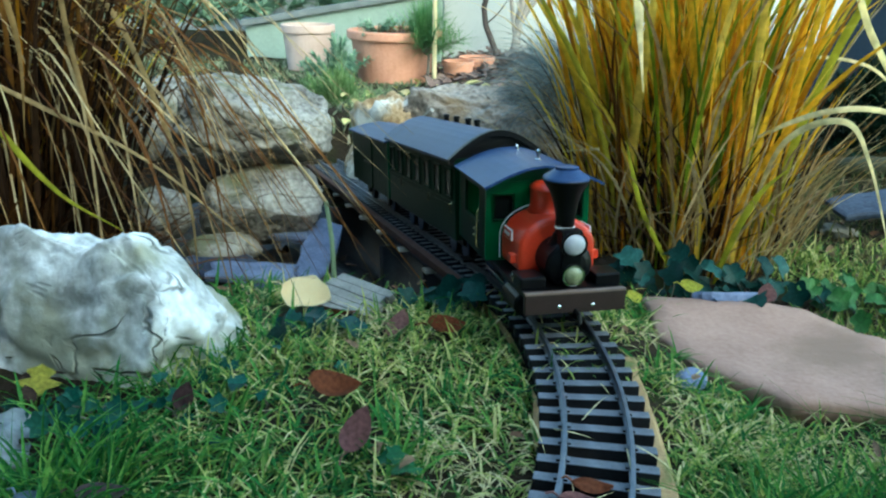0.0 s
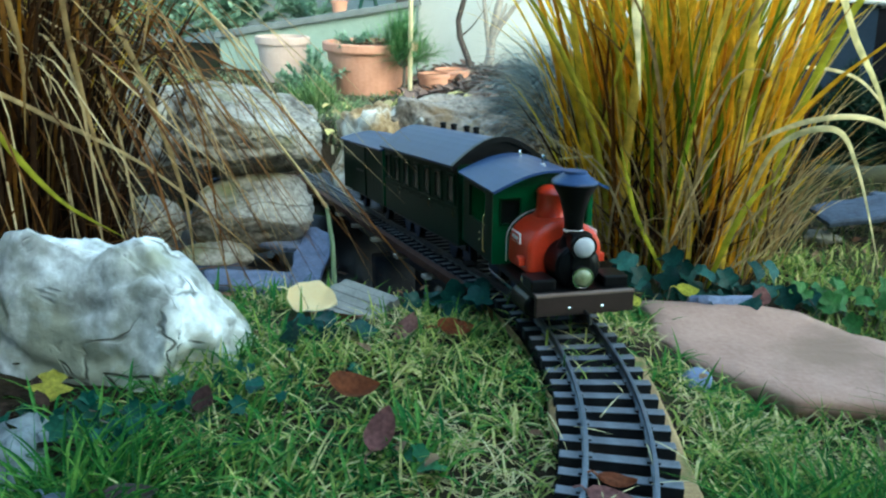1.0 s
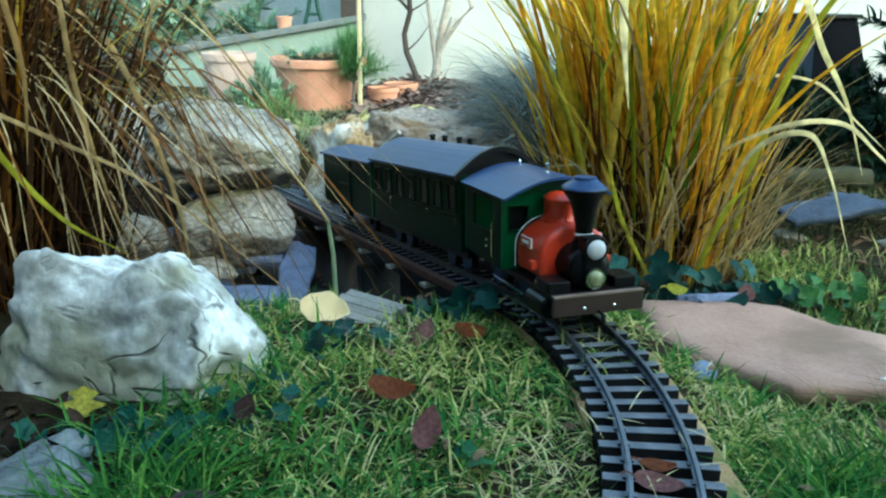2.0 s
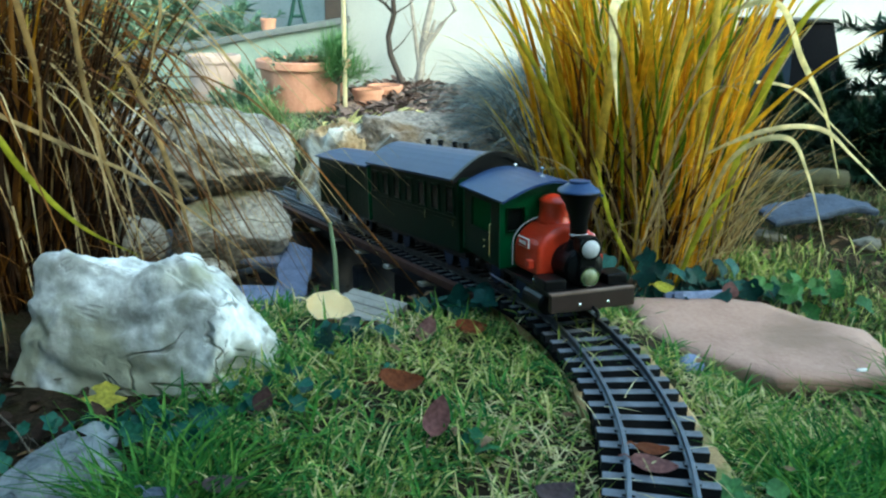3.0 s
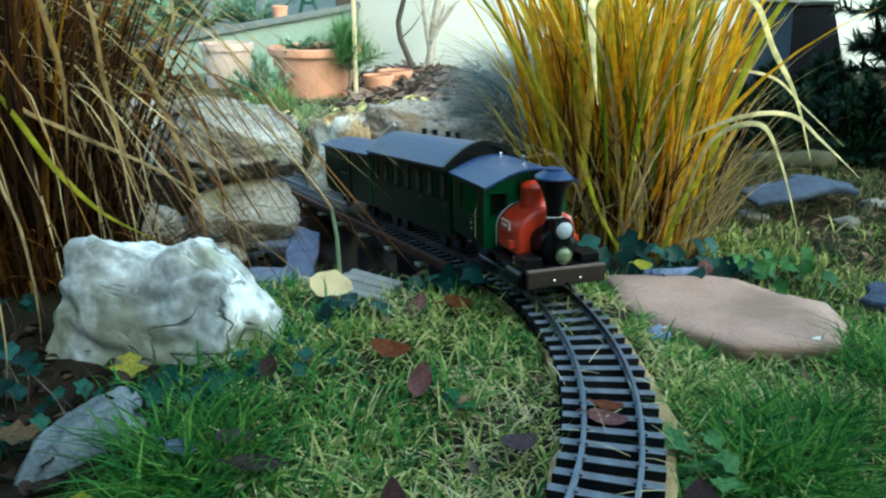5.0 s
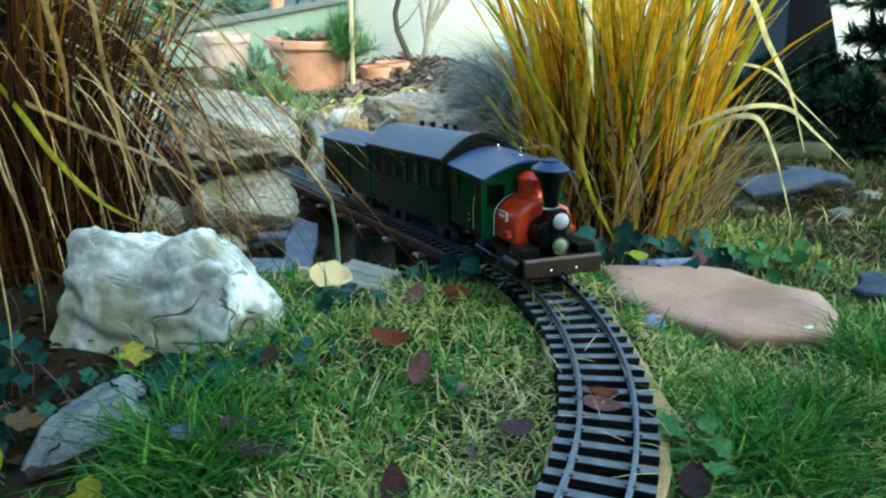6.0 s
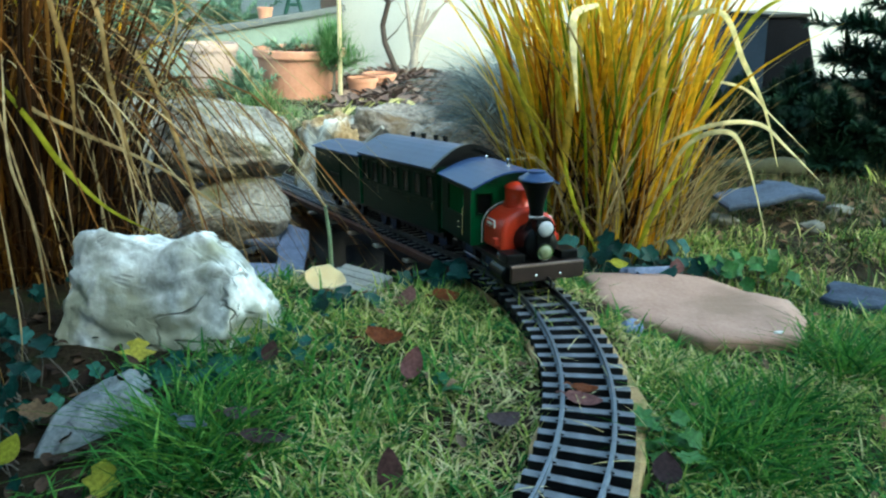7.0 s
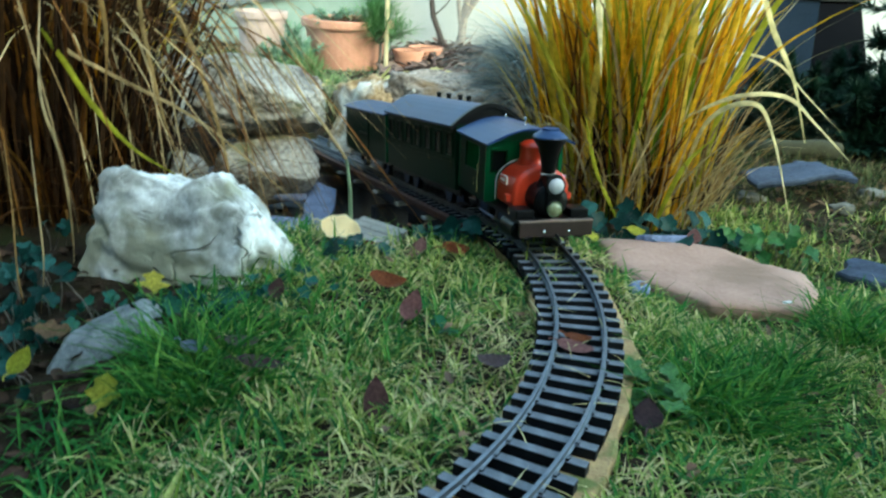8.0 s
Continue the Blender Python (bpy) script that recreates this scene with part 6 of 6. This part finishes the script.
# tall conifers stand right; low ones are added to fill the dark bank
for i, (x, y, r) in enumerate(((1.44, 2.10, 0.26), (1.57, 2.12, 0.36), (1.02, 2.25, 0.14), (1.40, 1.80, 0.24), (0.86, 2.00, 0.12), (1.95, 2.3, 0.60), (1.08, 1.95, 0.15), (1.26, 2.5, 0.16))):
    sprigs("dark_conifer", pose(x, y, ground_z(x, y)), 9000 if r < 0.3 else 26000, r * 1.15, 0.055 if r < 0.3 else 0.075, 0.007 if r < 0.3 else 0.012, M_CONIFER, "dark green conifer filling the dark side of the bank", "conifer", 60 + i, lean=(0.0, 1.8), stem=r * (0.6 if r < 0.3 else 1.2), shoots=26 if r < 0.3 else 80)


# ---- fallen leaves and ivy, one by one ----
def leaf_mesh(name, length, width, mat, curl=0.25, lobes=0.0, seed=1):
    """A leaf with a midrib, a pointed or lobed edge and a curl."""
    bm = bmesh.new()
    n = 12
    rows = []
    for i in range(n + 1):
        s = i / n
        w = width / 2 * (math.sin(math.pi * s ** 0.8) ** 0.75 if 0 < s < 1 else 0.03)
        w *= 1 + lobes * math.cos(s * math.pi * 5)
        x = (s - 0.5) * length
        row = []
        for k in (-1, -0.5, 0, 0.5, 1):
            z = curl * length * (0.5 * (2 * s - 1) ** 2 * 0.6 + 0.25 * k * k * (w / length * 2)) + 0.09 * length * noise.noise((x * 45, k * 1.6, seed + length * 99))
            row.append(bm.verts.new((x + 0.1 * w * abs(k) * lobes, w * k, z - (0.015 * length if k == 0 else 0))))
        rows.append(row)
    for a, b in zip(rows, rows[1:]):
        for k in range(4):
            bm.faces.new((a[k], a[k + 1], b[k + 1], b[k]))
    bmesh.ops.solidify(bm, geom=bm.faces[:], thickness=0.0004)
    bm.normal_update()
    return mesh_of(name, bm, mat, True)


def fallen(x, y, z, length, width, mat, label, turn, tip=8, roll=5, **kw):
    length, width = length * 0.85, width * 0.85
    ob = new("fallen_leaf", leaf_mesh("fallen_leaf", length, width, mat, **kw))
    ob.matrix_basis = pose(x, y, z, roll, tip, turn)
    part("stalk", tube([(-length * 0.48, 0, 0.002), (-length * 0.62, 0.002, 0.003), (-length * 0.75, 0.001, 0.001)], 0.0008, 5), mat, ob)
    return tagged(ob, label, "leaf", "fallen leaves")


fallen(-0.138, 0.868, -0.022, 0.068, 0.062, M_YELLOWLEAF, "large pale yellow leaf lying on a grey board", -14, tip=8, roll=22, curl=0.22, lobes=0.06)
fallen(-0.057, 0.624, -0.003, 0.050, 0.036, M_BROWNLEAF, "curled red-brown leaf lying on the lawn", 15, roll=16, curl=0.8)
fallen(-0.026, 0.560, 0.000, 0.044, 0.026, M_PINKLEAF, "pinkish dead leaf standing in the grass", 70, tip=-35, curl=0.3)
fallen(0.133, 0.492, -0.004, 0.042, 0.024, M_PINKLEAF, "pinkish-brown dead leaf lying between the rails", -10, curl=0.2)
fallen(0.139, 0.518, -0.005, 0.034, 0.018, M_BROWNLEAF, "dark brown dead leaf lying between the rails", 5, curl=0.1)
fallen(-0.047, 0.385, -0.010, 0.044, 0.026, M_PURPLELEAF, "upright purple-brown pointed leaf in the grass", 100, tip=-60, curl=0.2)
fallen(-0.155, 0.440, -0.012, 0.052, 0.028, M_PURPLELEAF, "purple-brown leaf lying in the grass", 10, curl=0.3)
fallen(-0.225, 0.475, -0.016, 0.034, 0.022, M_BLUELEAF, "small blue-grey leaf in the grass", -15, curl=0.2)
fallen(-0.182, 0.484, -0.012, 0.040, 0.024, M_PURPLELEAF, "purple-grey leaf in the grass", 20, curl=0.2)
fallen(0.054, 0.461, -0.010, 0.048, 0.030, M_PURPLELEAF, "crumpled purple-brown leaf beside the track", 40, curl=0.5)
fallen(-0.174, 0.609, -0.008, 0.028, 0.022, M_PURPLELEAF, "dark purple leaf standing in the grass", 70, tip=-50, curl=0.2)
fallen(-0.374, 0.444, -0.024, 0.034, 0.028, M_YGREENLEAF, "pale yellow-green leaf beside the ivy", 60, tip=-40, curl=0.2)
fallen(-0.280, 0.399, -0.024, 0.036, 0.030, M_YGREENLEAF, "yellow-green leaf standing in the grass", 85, tip=-50, curl=0.3, lobes=0.25)
fallen(-0.388, 0.538, -0.040, 0.042, 0.036, M_LITTER, "ragged brown leaf on dark soil", 15, curl=0.4, lobes=0.3)
fallen(-0.330, 0.668, -0.035, 0.036, 0.034, M_YGREENLEAF, "yellow maple leaf leaning on the boulder's foot", 95, tip=-45, curl=0.3, lobes=0.45)
fallen(0.302, 1.022, -0.052, 0.036, 0.024, M_YGREENLEAF, "yellow leaf on the flagstone's back edge", 10, roll=30, curl=0.25)
fallen(0.225, 0.960, -0.045, 0.026, 0.022, M_YGREENLEAF, "small yellow-green leaf beside the track", 40, roll=35, curl=0.25)
fallen(0.390, 1.010, -0.052, 0.032, 0.026, M_PINKLEAF, "pinkish dead leaf behind the flagstone", 75, tip=-40, curl=0.25)
fallen(-0.028, 0.795, -0.020, 0.040, 0.026, M_PINKLEAF, "pinkish dead leaf in the grass", 60, tip=-35, curl=0.3)
fallen(0.019, 0.793, -0.018, 0.050, 0.030, M_BROWNLEAF, "brown dead leaf in the grass", 30, roll=25, curl=0.35)
fallen(-0.105, 0.860, -0.040, 0.055, 0.030, M_BROWNLEAF, "dark curled leaf beside the grey board", 10, roll=-20, curl=0.5)
fallen(0.182, 0.390, -0.014, 0.036, 0.030, M_PURPLELEAF, "grey-brown leaf at the track's edge", 80, tip=-30, curl=0.3)
for i in range(7):
    rng = random.Random(70 + i)
    fallen(0.02 + rng.uniform(0, 0.14), 1.34 + rng.uniform(0, 0.10), -0.085 + rng.uniform(0, 0.02), 0.045, 0.030, M_YGREENLEAF, "yellowing leaf at the edge of the hollow", rng.uniform(0, 180), roll=rng.uniform(-30, 30), curl=0.3)


def ivy_mesh(name, mat, size):
    """A five-pointed ivy leaf."""
    bm = bmesh.new()
    edge = []
    for i in range(20):
        a = 2 * math.pi * i / 20
        r = 0.36 + 0.14 * abs(math.cos(2.5 * a)) ** 1.5
        if math.cos(a) < -0.9:
            r *= 0.72
        edge.append((math.cos(a) * r * size, math.sin(a) * r * size, 0.10 * size * math.sin(a * 2 + 0.5) + 0.12 * size * r))
    c = bm.verts.new((0, 0, 0))
    vs = [bm.verts.new(p) for p in edge]
    for i in range(20):
        bm.faces.new((c, vs[i], vs[(i + 1) % 20]))
    return mesh_of(name, bm, mat, True)


def ivy(name, at, count, sx, sy, lift, size, mat, label, seed, face=35, category="ivy"):
    g = thing(name, at, label, category)
    rng = random.Random(seed)
    o = at.translation
    shapes = [ivy_mesh("leaf", mat, size * k) for k in (0.75, 1.0, 1.25)]
    vine = bmesh.new()
    last = None
    for i in range(count):
        x, y = rng.gauss(0, sx), rng.gauss(0, sy)
        while ((o.x + x + 0.338) / 0.06) ** 2 + ((o.y + y - 0.53) / 0.11) ** 2 < 1:
            x -= 0.02
        while ((o.x + x - ROCK_MID[0]) / 0.180) ** 2 + ((o.y + y - ROCK_MID[1]) / 0.145) ** 2 < 1:
            x, y = x - 0.012, y - 0.008
        z = ground_z(o.x + x, o.y + y) - o.z + rng.uniform(0.1, 1.0) * lift
        ob = new("leaf", shapes[i % 3])
        ob.parent = g
        ob.matrix_basis = pose(x, y, z, rng.uniform(-5, 2 * face), rng.gauss(0, 18), rng.uniform(-60, 60) if face > 20 else rng.uniform(0, 360))
        p = Vector((x, y, z - 0.001))
        foot = Vector((x + rng.gauss(0, 0.01), y + 0.012, ground_z(o.x + x, o.y + y) - o.z - 0.003))
        add_tube(vine, [p, (p + foot) / 2 + Vector((0.003, 0, 0.003)), foot], 0.0008, 5)
    tagged(part("stem_tangle", vine, M_BARK, g), kind="stuff")
    return g


def ivy_at(x, y):
    return pose(x, y, ground_z(x, y))


ivy("ivy_patch", ivy_at(0.27, 1.08), 30, 0.055, 0.030, 0.055, 0.033, M_IVY, "dark glossy ivy at the reeds' foot", 1)
ivy("ivy_patch", ivy_at(0.40, 1.09), 22, 0.050, 0.030, 0.050, 0.031, M_IVY, "dark glossy ivy at the reeds' foot", 2)
ivy("green_weed", ivy_at(0.50, 1.06), 34, 0.035, 0.045, 0.055, 0.026, M_MINT, "fresh green weed behind the flagstone", 3, category="weed")
ivy("ivy_patch", ivy_at(-0.475, 0.64), 70, 0.050, 0.10, 0.060, 0.022, M_IVY, "dark ivy beside the pale boulder", 4)
ivy("ivy_patch", ivy_at(-0.40, 0.44), 22, 0.05, 0.06, 0.03, 0.022, M_IVY, "dark ivy over damp soil", 5)
ivy("ground_ivy", ivy_at(-0.245, 0.60), 44, 0.060, 0.035, 0.026, 0.017, M_GROUNDIVY, "small round green leaves at the boulder's foot", 6)
ivy("ground_ivy", ivy_at(-0.175, 0.685), 20, 0.035, 0.025, 0.028, 0.016, M_GROUNDIVY, "small round green leaves at the boulder's foot", 16)
ivy("ivy_patch", ivy_at(0.0, 0.90), 14, 0.030, 0.020, 0.035, 0.036, M_IVY, "dark ivy at the bridge's near end", 7)
ivy("ivy_patch", ivy_at(-0.12, 0.765), 8, 0.020, 0.018, 0.025, 0.032, M_IVY, "blue-green ivy leaves in the grass", 8)
ivy("clover_tuft", ivy_at(0.205, 0.440), 30, 0.022, 0.030, 0.028, 0.019, M_MINT, "bright green broad-leaved weed beside the track", 9, 15, category="weed")
ivy("clover_tuft", ivy_at(0.005, 0.545), 4, 0.008, 0.008, 0.03, 0.022, M_CLOVER, "small clover in the lawn", 10, 15, category="weed")
ivy("ivy_patch", ivy_at(0.12, 1.12), 16, 0.04, 0.04, 0.06, 0.032, M_IVY, "dark ivy beside the bridge", 11)

plank = new("grey_board", mesh_of("grey_board", bmesh.new(), M_GREYWOOD))
pb = bmesh.new()
for i in range(5):
    add_box(pb, (0.080, 0.0135, 0.011 + 0.001 * (i % 2)), (0.003 * (i % 3), (i - 2) * 0.0143, 0), 0.0015)
pb.to_mesh(plank.data)
pb.free()
plank.matrix_basis = pose(-0.103, 0.915, -0.046, 10, 4, -30)
tagged(plank, "weathered grey ribbed wooden board at the hollow's edge", "board")
stick = new("dry_stick", mesh_of("dry_stick", tube([(-0.155, 1.66, -0.03), (-0.115, 1.63, 0.012), (-0.075, 1.60, 0.056)], (0.006, 0.007, 0.005), 8), M_PALEWOOD))
tagged(stick, "pale dry stick leaning on the brown boulder", "stick")
